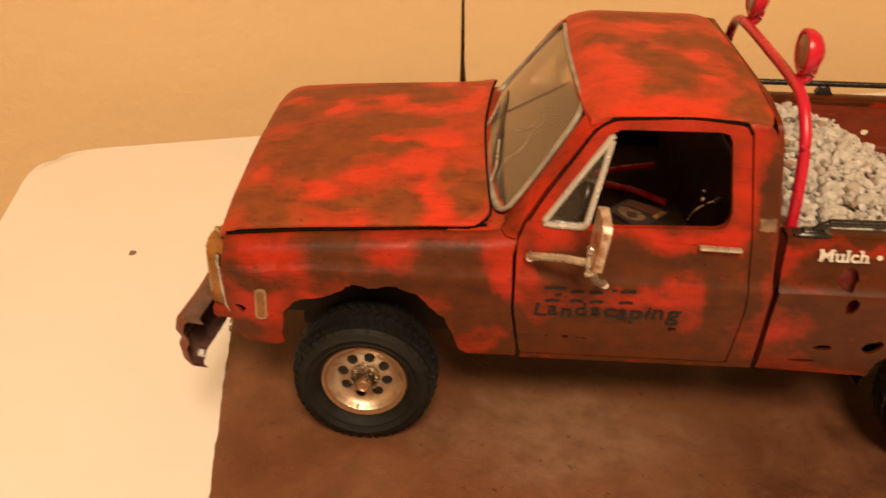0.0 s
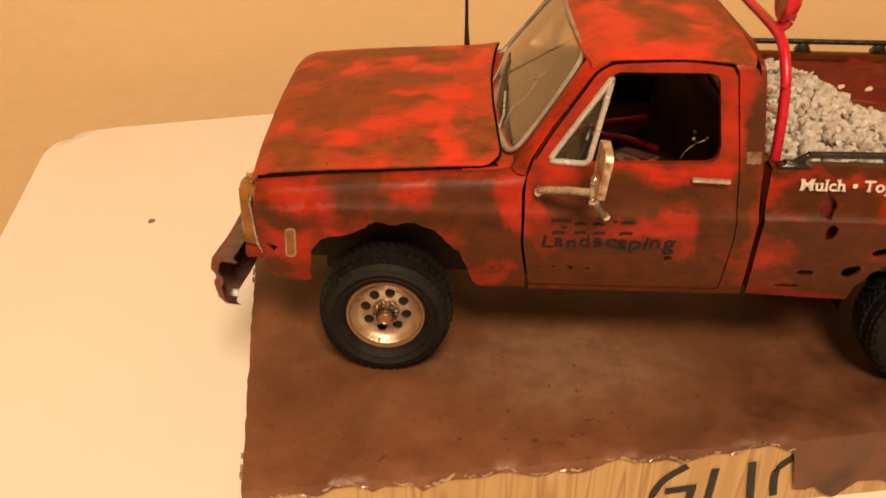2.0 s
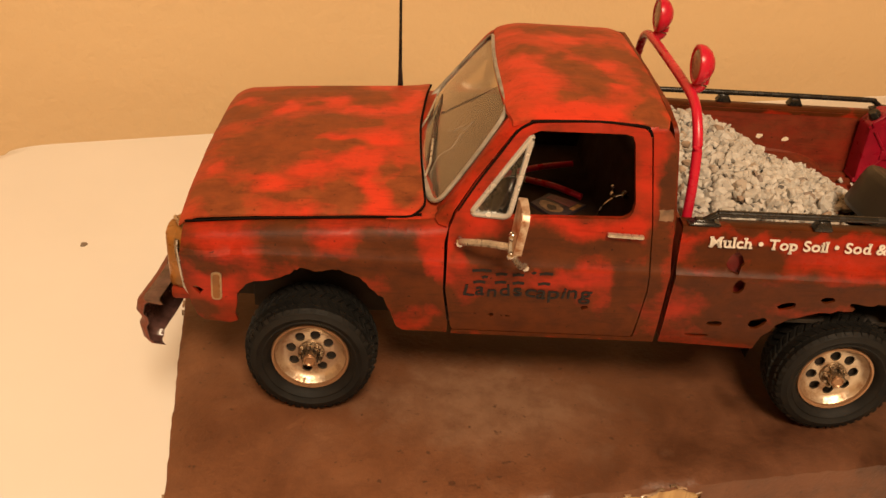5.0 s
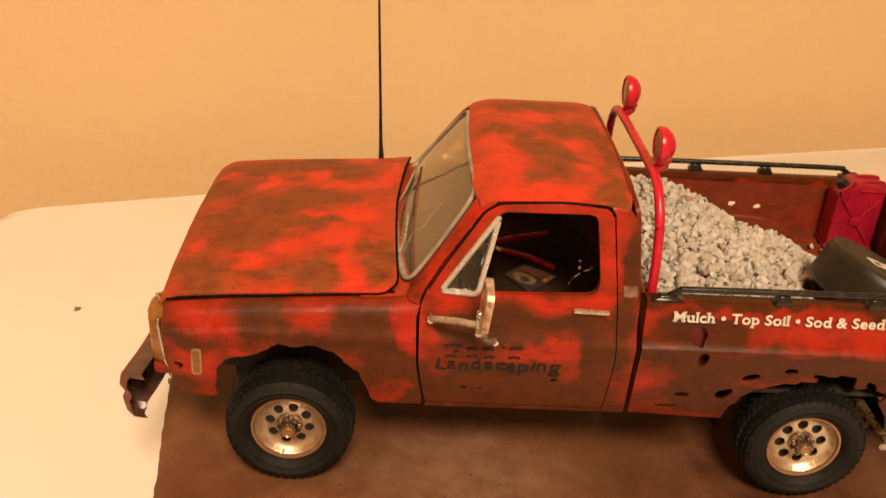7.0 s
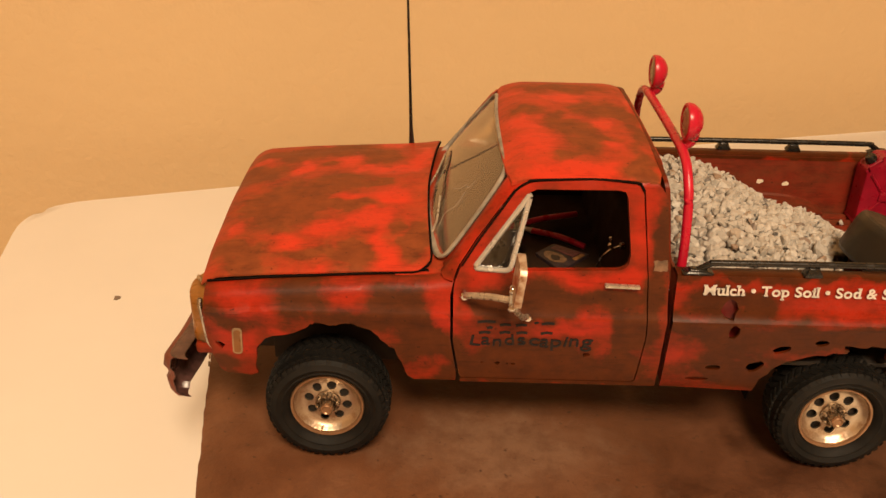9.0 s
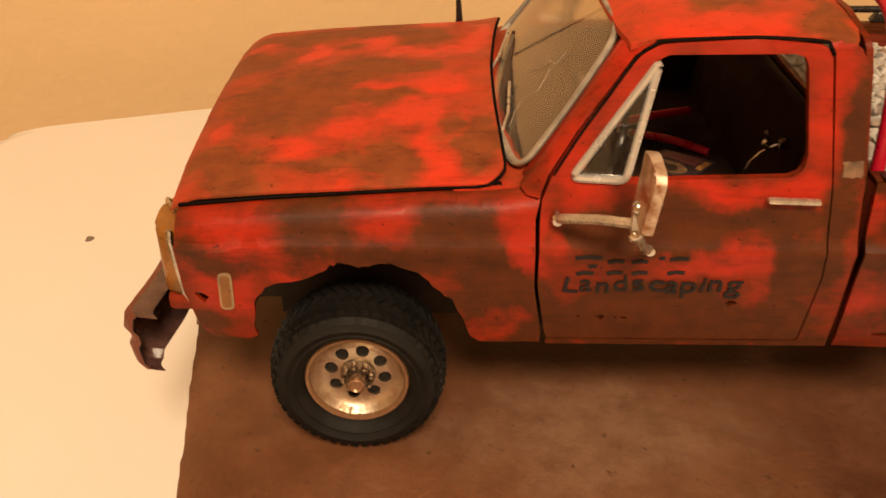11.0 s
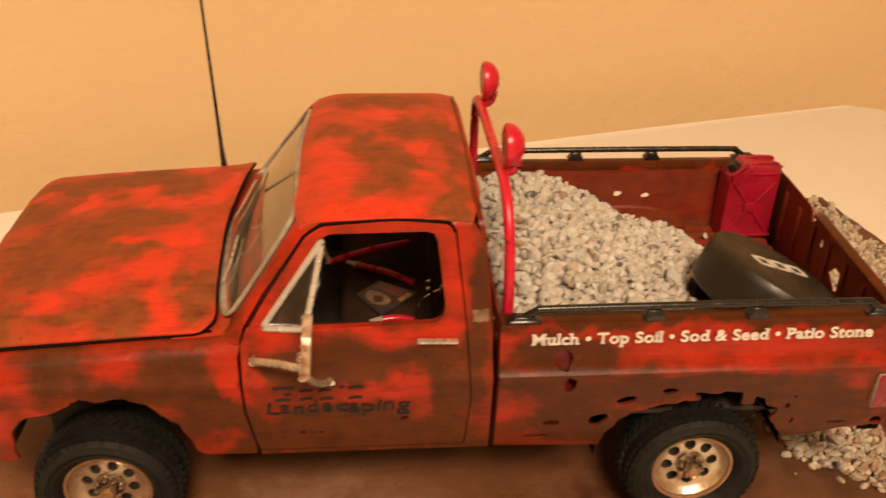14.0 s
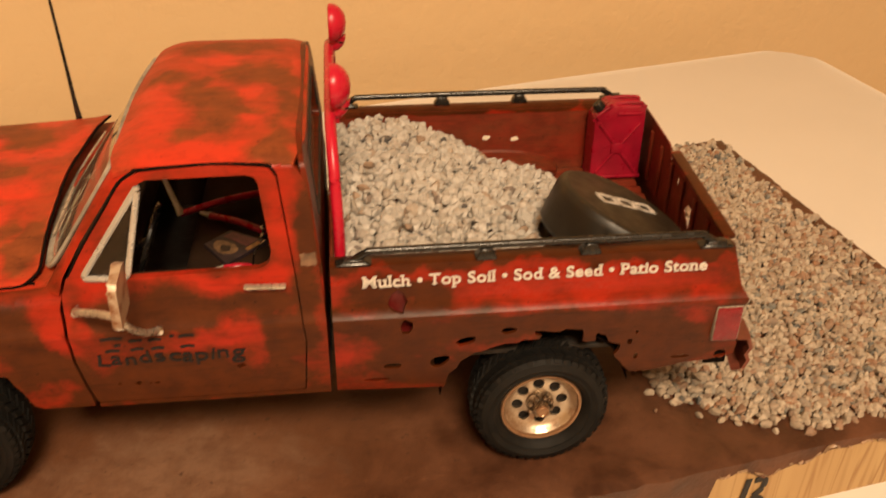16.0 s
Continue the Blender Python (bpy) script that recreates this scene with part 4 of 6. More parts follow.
def cab_side():
    outline = [(0.640, 1.27), (0.69, 1.34), (0.79, 1.49), (0.93, 1.70), (0.985, 1.772), (1.05, 1.812), (1.25, 1.828), (1.50, 1.828), (1.74, 1.815), (1.805, 1.775),
               (1.845, 1.71), (1.878, 1.31), (1.895, 1.05), (1.895, 0.575), (0.765, 0.575), (0.765, 0.605), (1.765, 0.605), (1.775, 0.62), (1.797, 0.93),
               (1.775, 1.22), (1.768, 1.306), (1.716, 1.757), (1.700, 1.785), (1.668, 1.803), (1.44, 1.816), (1.13, 1.803), (1.082, 1.790), (1.02, 1.750), (0.828, 1.487),
               (0.733, 1.333), (0.705, 1.25), (0.66, 1.25)]
    return sheet(outline, [], cab_side_y, 0.035, steps(0.7, 1.85, 20), [0.75, 0.9, 1.0, 1.03, 1.05, 1.064, 1.098, 1.13] + steps(1.15, 1.82, 16))


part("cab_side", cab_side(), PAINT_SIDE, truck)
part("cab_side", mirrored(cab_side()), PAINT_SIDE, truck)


def roof():
    bm = bmesh.new()
    us = [0.815, 0.80, 0.775, 0.74, 0.69, 0.62, 0.5, 0.35, 0.18, 0.0]
    us = us + [-u for u in us[-2::-1]]
    rows = []
    for s in [0, 0.02, 0.05, 0.1, 0.17] + steps(0.25, 0.8, 7) + [0.88, 0.93, 0.97, 1.0]:
        row = []
        for u in us:
            a = abs(u)
            x0 = 0.985 - 0.030 * max(0.0, 1 - (u / 0.8) ** 2) + 0.02 * max(0, a - 0.70) / 0.115 + 0.025 * max(0.0, u / 0.8)
            x1 = 1.845 - 0.05 * max(0, a - 0.6) / 0.2
            x = x0 + (x1 - x0) * s
            z = interp([(0, 1.884), (0.35, 1.878), (0.5, 1.872), (0.62, 1.862), (0.69, 1.852), (0.74, 1.842), (0.775, 1.832), (0.80, 1.822), (0.815, 1.812)], a)
            z -= 0.075 * max(0, 1 - s / 0.22) ** 2 * (1 - 0.6 * (a / 0.815) ** 4) + 0.05 * max(0, (s - 0.86) / 0.14) ** 2 * (1 - 0.75 * (a / 0.815) ** 3)
            row.append((x, YC + u, z))
        rows.append(row)
    grid(bm, rows)
    return shell(bm, (0, 0, -0.02))


part("roof", roof(), PAINT_ROOF, truck, "weathered cab roof with brown rust patches", sharp=45)


def across(bm, lean):
    """Turns a sheet built in x and z into one that stands across the truck; lean(y, z) gives its x."""
    for v in bm.verts:
        v.co = Vector((lean(v.co.x, v.co.z) + v.co.y, v.co.x, v.co.z))
    return bm


def cab_back():
    out = rounded([(0.05, 0.70), (1.92, 0.70), (1.92, 1.30), (1.80, 1.80), (1.60, 1.855), (0.37, 1.855), (0.17, 1.80), (0.05, 1.30)], 0.03, 2)
    win = rounded([(0.36, 1.42), (1.61, 1.42), (1.55, 1.73), (0.42, 1.73)], 0.06, 4)
    return across(sheet(out, [win], lambda x, z: 0.0, 0.025, (), (0.9, 1.31, 1.5, 1.7)), lambda y, z: interp([(0.7, 1.87), (1.31, 1.865), (1.75, 1.825), (1.85, 1.80)], z))


part("cab_back", cab_back(), PAINT_BED, truck)
bm = across(sheet(rounded([(0.34, 1.40), (1.63, 1.40), (1.57, 1.75), (0.40, 1.75)], 0.06, 4), [], lambda x, z: 0.0, 0.008), lambda y, z: interp([(1.31, 1.878), (1.75, 1.838)], z) - 0.02)
part("rear_window", bm, GLASS_CLEAR, truck, "dusty rear window glass").visible_shadow = False

seal = rounded([(0.35, 1.41), (1.62, 1.41), (1.56, 1.74), (0.41, 1.74)], 0.06, 4)
bm = tube(bmesh.new(), [(interp([(1.31, 1.886), (1.75, 1.846)], z), y, z) for y, z in seal], 0.011, 8, True)
part("rear_window_seal", bm, DARK, truck, "dark rear window seal")


def screen_point(a, b):
    """The windscreen: a from -1 to 1 across, b from 0 at the cowl to 1 at the roof."""
    half = 0.815 + (0.665 - 0.815) * max(0, b) ** 1.3 + 0.016 * math.sin(math.pi * min(1, max(0, b)))
    u = a * half
    x = (0.640 + 0.358 * b) - (0.085 - 0.055 * b) * (1 - a * a)
    z = 1.285 + 0.505 * b + 0.02 * (1 - a * a) * b
    return Vector((x, YC + u, z))


SCREEN_LOOP = rounded([(-1, 0.0), (1, 0.0), (1, 1.0), (-1, 1.0)], [0.15, 0.15, 0.17, 0.17], 7)


def windscreen():
    bm = sheet(SCREEN_LOOP, [], lambda a, b: 0.0, 0.01, steps(-0.96, 0.96, 24), steps(0.08, 0.92, 10))
    for v in bm.verts:
        v.co = screen_point(v.co.x, v.co.z) + Vector((0.8, 0, -0.4)) * v.co.y
    return bm


part("windscreen", windscreen(), GLASS_CLEAR, truck, "dusty windscreen glass").visible_shadow = False
fine = []
for p, q in zip(SCREEN_LOOP, SCREEN_LOOP[1:] + SCREEN_LOOP[:1]):
    n = max(1, int((Vector(q) - Vector(p)).length / 0.09))
    fine += [Vector(p).lerp(Vector(q), i / n) for i in range(n)]
bm = tube(bmesh.new(), [screen_point(p.x, p.y) + Vector((-0.006, 0, 0.004)) for p in fine], [0.0125 + 0.006 * max(0.0, 1 - max(0.0, p.y) * 2.5) for p in fine], 8, True, 0.7)
trim_shape = bm
pillar = bmesh.new()
rows = []
for b in steps(0.0, 0.97, 14):
    z = 1.285 + 0.505 * b
    xf = interp([(1.27, 0.645), (1.34, 0.695), (1.49, 0.795), (1.70, 0.935), (1.772, 0.99), (1.80, 1.03)], z)
    inner, outer = screen_point(-0.985, b) + Vector((0.012, 0, -0.004)), Vector((xf + 0.014, cab_side_y(xf + 0.014, z) + 0.003, z))
    rows.append([inner, inner.lerp(outer, 0.5), outer])
grid(pillar, rows)
shell(pillar, (0.008, 0.004, -0.004))
far_pillar = mirrored(pillar.copy())
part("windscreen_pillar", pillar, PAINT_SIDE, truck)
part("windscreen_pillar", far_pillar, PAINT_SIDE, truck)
bm = trim_shape
part("windscreen_trim", bm, TRIM, truck, "dull silver windscreen trim")
bm = bmesh.new()
rows = []
for x, z, k in ((0.36, 1.222, 0.0), (0.46, 1.232, 0.3), (0.53, 1.246, 0.6), (0.60, 1.268, 0.8), (0.67, 1.292, 1.0)):
    row = []
    for u in steps(-0.872, 0.872, 24):
        e = abs(u / 0.872) ** 6
        row.append((x + 0.03 * e - 0.075 * (1 - (u / 0.87) ** 2) * k, YC + u, z * (1 - e) + (interp(FENDER_TOP, x + 0.03) + 0.006) * e + 0.045 * (u + 0.872) / 1.744))
    rows.append(row)
grid(bm, rows)
part("cowl", shell(bm, (0, 0, -0.02)), PAINT_TOP, truck)
for line in (((-0.30, 0.36), (-0.42, 0.44), (-0.47, 0.52), (-0.56, 0.54), (-0.58, 0.64)), ((-0.62, 0.08), (-0.52, 0.22), (-0.60, 0.36), (-0.55, 0.50))):
    bm = tube(bmesh.new(), curve_through([screen_point(a, b) + Vector((-0.007, 0, 0.004)) for a, b in line], 3), 0.0014, 6)
    part("glass_crack", bm, CRACK, truck, "pale crack in the windscreen")
for k, loop in enumerate((((-0.35, 0.03), (0.85, 0.03), (0.88, 0.14), (0.45, 0.20), (0.1, 0.15), (-0.3, 0.12)), ((-0.80, 0.04), (-0.50, 0.04), (-0.55, 0.12), (-0.78, 0.14)))):
    bm = sheet(wobble(loop, 0.018, 40 + k, 4), [], lambda a, b: 0.0, 0.004, steps(-0.9, 0.9, 18), ())
    for v in bm.verts:
        v.co = screen_point(v.co.x, v.co.z) + Vector((0.010, 0, -0.005)) + Vector((0.8, 0, -0.4)) * v.co.y
    part("dirt_smear", bm, SMEAR, truck, "dark dirt behind the lower edge of the windscreen")
for y0 in (0.45, 1.15):
    bm = tube(bmesh.new(), [screen_point((y0 - YC) / 0.83 + d, b) + Vector((-0.016, 0, 0.008)) for d, b in ((0.0, 0.0), (0.12, 0.12), (0.42, 0.20))], 0.007, 6)
    part("wiper", bm, MIRROR_ARM, truck, "thin grey windscreen wiper")


DOOR_OUT = [(0.770, 0.611), (1.752, 0.611), (1.768, 0.624), (1.791, 0.93), (1.769, 1.22), (1.762, 1.306), (1.708, 1.750), (1.690, 1.775), (1.662, 1.790), (1.44, 1.803), (1.13, 1.790),
            (1.089, 1.777), (1.030, 1.742), (0.840, 1.479), (0.746, 1.326), (0.716, 1.24), (0.712, 1.172), (0.717, 0.878), (0.757, 0.64)]
WINDOW = [(0.828, 1.345), (1.00, 1.595), (1.105, 1.735), (1.14, 1.752), (1.575, 1.757), (1.612, 1.748), (1.628, 1.715), (1.664, 1.415), (1.656, 1.370), (1.640, 1.346), (1.605, 1.332), (0.865, 1.312), (0.835, 1.320)]


def door():
    holes = [WINDOW] + [wobble([(x - r, z), (x, z + r * 0.5), (x + r, z), (x, z - r * 0.5)], r * 0.25, i, 2) for i, (x, z, r) in enumerate(
        ((0.885, 0.730, 0.012), (0.972, 0.727, 0.022), (1.03, 0.722, 0.009), (1.065, 0.724, 0.016), (1.468, 0.803, 0.026)))]
    return sheet(DOOR_OUT, holes, cab_y, 0.035, steps(0.8, 1.7, 10), (0.62, 0.75, 0.9, 1.0, 1.03, 1.05, 1.064, 1.098, 1.13, 1.15, 1.25, 1.31, 1.4, 1.5, 1.6, 1.7))


def door_set(flip):
    f = mirrored if flip else (lambda b: b)
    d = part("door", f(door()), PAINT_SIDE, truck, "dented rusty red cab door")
    y = lambda z: cab_y(1, z)
    tri = rounded([(0.818, 1.328), (1.015, 1.318), (1.110, 1.735)], 0.03, 4)
    bm = tube(bmesh.new(), [(x, y(z) - 0.004, z) for x, z in tri], 0.0155, 8, True)
    vent = part("vent_window", f(bm), BRIGHT_FRAME, d, "silver-framed triangular vent window")
    bm = sheet(tri, [], lambda x, z: y(z) + 0.006, 0.006)
    part("vent_glass", f(bm), GLASS_SIDE, d).visible_shadow = False
    bm = box(bmesh.new(), 1.530, 1.722, -0.010, 0.02, 1.244, 1.264, 0.007)
    for v in bm.verts:
        if v.co.x < 1.56:
            v.co.z += (1.56 - v.co.x) * 0.25
    part("door_handle", f(bm), MIRROR_ARM, d, "dull silver door handle")
    # black strip drawn over the door gap to stand for its shade
    seal = curve_through([(x, y(z) - 0.004, z) for x, z in ((0.755, 1.338), (0.84, 1.477), (0.95, 1.635), (1.030, 1.748), (1.089, 1.788), (1.13, 1.800), (1.44, 1.810), (1.662, 1.800), (1.692, 1.784), (1.709, 1.755))], 4)
    part("door_gap_strip", f(tube(bmesh.new(), seal, [0.0045 + 0.0028 * min(1.0, i / 20) for i in range(len(seal))], 6)), SHADE_BLACK, d, "black strip standing in for shade in the gap above the door")
    bm = bmesh.new()
    grid(bm, [[(x, y(z) + 0.07, z) for z in (0.64, 0.9, 1.1, 1.3)] for x in (0.75, 1.2, 1.74)])
    part("door_lining", f(shell(bm, (0, 0.012, 0))), INTERIOR, d)
    m = part("mirror_bracket", f(tube(tube(bmesh.new(), curve_through([(0.775, -0.005, 1.182), (0.80, -0.055, 1.212), (0.90, -0.125, 1.250), (0.99, -0.19, 1.275), (1.02, -0.205, 1.285)], 4), 0.019, 8),
                                           curve_through([(1.02, -0.205, 1.290), (1.038, -0.185, 1.21), (1.085, -0.10, 1.11), (1.122, -0.005, 1.055)], 4), 0.017, 8)), MIRROR_ARM, d, "worn silver mirror bracket")
    for at in ((0.772, -0.010, 1.180), (1.126, -0.010, 1.052)):
        bm = lathe(bmesh.new(), [(0.001, 0.03), (0.024, 0.028), (0.026, 0.0), (0.018, -0.014), (0.001, -0.018)], 12, at)
        part("bracket_foot", f(bm), CHROME, d)
    bm = across(sheet(rounded([(-0.100, -0.118), (0.105, -0.118), (0.120, 0.125), (0.060, 0.145), (-0.085, 0.145), (-0.120, 0.110)], 0.012, 3), [], lambda u, w: 0.0, 0.042), lambda u, w: -0.021)
    sharp_edges = [e for e in bm.edges if len(e.link_faces) == 2 and e.calc_face_angle(0) > 1.0]
    bmesh.ops.bevel(bm, geom=sharp_edges, offset=0.007, segments=2, affect="EDGES", profile=0.5)
    lean = Matrix.Translation((1.040, -0.235, 1.405)) @ Euler((radians(6), radians(4), radians(0))).to_matrix().to_4x4() @ Matrix.Diagonal((1.0, 0.84, 0.92, 1))
    bmesh.ops.transform(bm, matrix=lean, verts=bm.verts)
    part("mirror_head", f(bm), MIRROR_BACK, d, "worn mirror head with rust stains", sharp=35)
    bm = box(bmesh.new(), 0.998, 1.034, -0.222, -0.186, 1.212, 1.362, 0.009)
    box(bm, 1.02, 1.052, -0.232, -0.205, 1.290, 1.352, 0.006)
    part("mirror_clamp", f(bm), MIRROR_ARM, d, "upright mirror clamp")
    for z in (1.242, 1.347):
        bm = lathe(bmesh.new(), [(0.001, 0.012), (0.019, 0.010), (0.021, -0.006), (0.012, -0.014), (0.001, -0.016)], 10, (1.014, -0.226, z))
        part("clamp_bolt", f(bm), CHROME, d)
    return d


door_near = door_set(False)
door_set(True)
words("lettering", "Landscaping", 0.115, (0.812, -0.0015, 0.862), (94.8, 0, 0), INK_FADED, door_near, "hand-drawn black lettering", 0.0004, 0.69, 0.0035, shaky=0.007)
for x0, x1, z in ((0.85, 0.95, 1.022), (0.905, 0.935, 0.978), (0.86, 0.925, 0.945), (0.975, 1.035, 1.002), (0.975, 1.035, 0.948), (1.065, 1.125, 1.002), (1.07, 1.13, 0.948), (1.165, 1.185, 1.02), (1.205, 1.275, 1.018), (1.205, 1.27, 0.950)):
    bm = tube(bmesh.new(), [(x0, -0.0195, z - 0.004), ((x0 + x1) / 2, -0.0195, z + 0.004), (x1, -0.0195, z)], 0.010, 6)
    for v in bm.verts:
        v.co.y = side_y(v.co.x, v.co.z) - 0.0025 + (v.co.y + 0.0195) * 0.25
    part("marker_scrawl", bm, INK_FADED, door_near, "hand-drawn black marker stroke")
bm = sheet(wobble([(1.795, 1.335), (1.866, 1.335), (1.862, 1.392), (1.790, 1.392)], 0.004, 3, 4), [], lambda x, z: cab_y(x, z) - 0.003, 0.004)
part("worn_patch", bm, plain("bare_grey_primer", (0.15, 0.085, 0.050), 0.5, 0.0, 0.7, 420.0), truck, "rubbed patch of bare primer")


# ---- the bed ----
def bed_side(torn=()):
    arch = wobble([(2.475, 0.54), (2.495, 0.65), (2.545, 0.735), (2.62, 0.780), (2.703, 0.815), (2.83, 0.842), (2.90, 0.848), (2.945, 0.850), (2.942, 0.872), (2.905, 0.908), (3.00, 0.892), (3.07, 0.905), (3.165, 0.895), (3.158, 0.822), (3.232, 0.818), (3.238, 0.868), (3.290, 0.856), (3.302, 0.800),
                   (3.36, 0.792), (3.368, 0.742), (3.335, 0.715), (3.385, 0.66), (3.41, 0.60)], 0.009, 8, 2)[:-2]
    outline = [(1.925, 1.315), (1.925, 0.575)] + arch + [(3.45, 0.57), (3.556, 0.575), (3.73, 0.622), (3.86, 0.632), (3.99, 0.665), (3.99, 0.74), (3.955, 0.905), (3.975, 1.01), (3.985, 1.045), (3.945, 1.11), (3.885, 1.315)]
    holes = []
    for i, (x, z, a, b) in enumerate(((2.238, 1.122, 0.046, 0.062), (2.278, 0.990, 0.033, 0.046), (2.207, 0.728, 0.046, 0.018), (2.442, 0.744, 0.050, 0.036), (2.568, 0.870, 0.050, 0.026), (2.782, 0.922, 0.040, 0.020),
                                      (3.412, 0.796, 0.014, 0.018), (3.458, 0.690, 0.012, 0.022), (3.700, 0.668, 0.055, 0.010), (3.918, 0.668, 0.032, 0.030), (2.13, 0.640, 0.07, 0.010), (3.44, 0.86, 0.008, 0.012), *torn)):
        slant = 0.35 if i in (3, 4) else 0.0
        holes.append(wobble([(x + a * math.cos(k), z + b * math.sin(k) + slant * a * math.cos(k) * b / a) for k in steps(0, 2 * math.pi, 12)[:-1]], min(a, b) * 0.16, 30 + i, 1))
    return sheet(outline, holes, side_y, 0.018, steps(2.0, 3.9, 19), (0.62, 0.75, 0.9, 1.0, 1.03, 1.05, 1.064, 1.098, 1.13, 1.15, 1.25))


def bed_cap():
    bm = bmesh.new()
    grid(bm, [[(x, y, z) for y, z in ((0.043, 1.300), (0.045, 1.316), (0.060, 1.322), (0.125, 1.322), (0.140, 1.314), (0.142, 1.29))] for x in steps(1.925, 3.89, 10)])
    return shell(bm, (0, 0.004, -0.012))


def liner_y(x, z):
    return 0.142 + 0.03 * (1.30 - z) / 0.42


def bed_liner(torn):
    """Inner wall of the bed."""
    holes = [wobble([(x + r * math.cos(k), z + 0.6 * r * math.sin(k)) for k in steps(0, 2 * math.pi, 8)[:-1]], r * 0.15, 90 + i, 1) for i, (x, z, r) in enumerate(torn)]
    return sheet([(1.93, 0.875), (3.885, 0.875), (3.885, 1.305), (1.93, 1.305)], holes, liner_y, -0.012, (), (1.0, 1.15))


def wheel_house():
    bm = bmesh.new()
    rows = []
    for s in steps(-1, 1, 22):
        k = (1 - s * s) ** 0.5
        x = 2.985 + 0.45 * s
        top = 0.88 + 0.13 * k
        out = 0.165 + 0.18 * min(1.0, k * 1.6)
        rows.append([(x, 0.150, top + 0.03 * k), (x, 0.175, top + 0.004), (x, (out + 0.17) / 2, top), (x, out - 0.02, top - 0.006), (x, out - 0.004, top - 0.02 * k), (x, out, 0.872)])
    grid(bm, rows)
    return shell(bm, (0, -0.012, -0.006))


for flip in (False, True):
    f = mirrored if flip else (lambda b: b)
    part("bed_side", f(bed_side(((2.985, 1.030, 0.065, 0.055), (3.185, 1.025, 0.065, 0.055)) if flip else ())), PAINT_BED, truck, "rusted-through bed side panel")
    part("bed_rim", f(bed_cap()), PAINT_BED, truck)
    part("bed_liner", f(bed_liner(((2.945, 1.112, 0.030), (3.132, 1.095, 0.032)) if flip else ())), PAINT_IN, truck)
    part("wheel_house", f(wheel_house()), PAINT_IN, truck)
    # black roof-rack style rail on its feet
    rail = part("bed_rail", f(tube(bmesh.new(), curve_through([(2.015, 0.065, 1.322), (2.045, 0.065, 1.345), (2.10, 0.065, 1.378), (2.16, 0.065, 1.384), (2.9, 0.065, 1.388), (3.65, 0.065, 1.386), (3.72, 0.065, 1.378), (3.775, 0.065, 1.345), (3.80, 0.065, 1.322)], 4), 0.0185, 10)), BLACK, truck, "black bed rail")
    for x in (2.035, 2.660, 3.165, 3.790):
        end = x < 2.1 or x > 3.7
        long = 0.085 if end else 0.052
        bm = box(bmesh.new(), x - long, x + long, 0.030, 0.098, 1.318, 1.352 if end else 1.376, 0.011, 3)
        for v in bm.verts:
            if v.co.z > 1.335:
                v.co.x = x + (v.co.x - x) * 0.6
                v.co.y = 0.064 + (v.co.y - 0.064) * 0.75
        part("rail_foot", f(bm), BLACK, rail)

bm = bmesh.new()
ys = steps(0.16, 1.81, 66)
rows = [[(x, y, 0.885 - (0.014 if (i // 2) % 2 else 0.0)) for i, y in enumerate(ys)] for x in steps(1.93, 3.90, 6)]
grid(bm, rows)
part("bed_floor", shell(bm, (0, 0, -0.02)), PAINT_IN, truck, "ribbed bed floor")
part("bed_front", box(bmesh.new(), 1.925, 1.945, 0.06, 1.91, 0.60, 1.30, 0.006), PAINT_IN, truck)


def tailgate():
    out = [(0.15, 0.68)] + [(1.82, 0.68), (1.82, 1.30)] + wobble([(1.60, 1.312), (1.23, 1.312), (1.19, 1.29), (1.15, 1.225), (1.09, 1.29), (1.05, 1.312)], 0.006, 4, 1) + [(0.6, 1.312), (0.15, 1.312)]
    holes = [wobble([(y + a * math.cos(k), z + b * math.sin(k)) for k in steps(0, 2 * math.pi, 8)[:-1]], min(a, b) * 0.3, 70 + i, 1) for i, (y, z, a, b) in enumerate(
        ((0.745, 1.090, 0.065, 0.070), (0.99, 1.18, 0.018, 0.03), (0.22, 1.15, 0.02, 0.05), (0.62, 1.00, 0.015, 0.03)))]
    bm = across(sheet(out, holes, lambda x, z: 0.0, 0.008, (), (0.8, 1.0, 1.2)), lambda y, z: 3.892 + 0.05 * y)
    return bm


tg = part("tailgate", tailgate(), PAINT_IN, truck, "rusty tailgate with torn holes")
for y in steps(0.43, 1.55, 5):
    part("tailgate_rib", box(bmesh.new(), 3.876 + 0.05 * y, 3.894 + 0.05 * y, y - 0.022, y + 0.022, 0.90, 1.24, 0.008), PAINT_IN, tg)
bm = box(bmesh.new(), 3.860, 3.925, 0.15, 1.10, 1.296, 1.320, 0.007)
for v in bm.verts:
    v.co.x += 0.05 * v.co.y
part("tailgate_lip", bm, PAINT_BED, tg)
for flip in (False, True):
    f = mirrored if flip else (lambda b: b)
    lamp = part("tail_lamp", f(box(bmesh.new(), 3.830, 3.970, -0.018, 0.03, 0.788, 1.002, 0.008)), TRIM, truck, "red tail lamp in a worn silver frame")
    part("lens", f(box(bmesh.new(), 3.835, 3.965, -0.022, 0.02, 0.794, 0.996, 0.006)), RED_LENS, lamp)
bm = bmesh.new()
prof = [(4.03, 0.59), (4.085, 0.595), (4.105, 0.65), (4.085, 0.69), (4.105, 0.73), (4.085, 0.785), (4.03, 0.79)]
grid(bm, [[(x - 0.025 * abs((y - YC) / 0.95) ** 8, y, z) for x, z in prof] for y in steps(-0.02, 1.99, 24)])
part("rear_bumper", shell(bm, (-0.02, 0, 0)), BUMPER, truck, "rusted rear bumper")

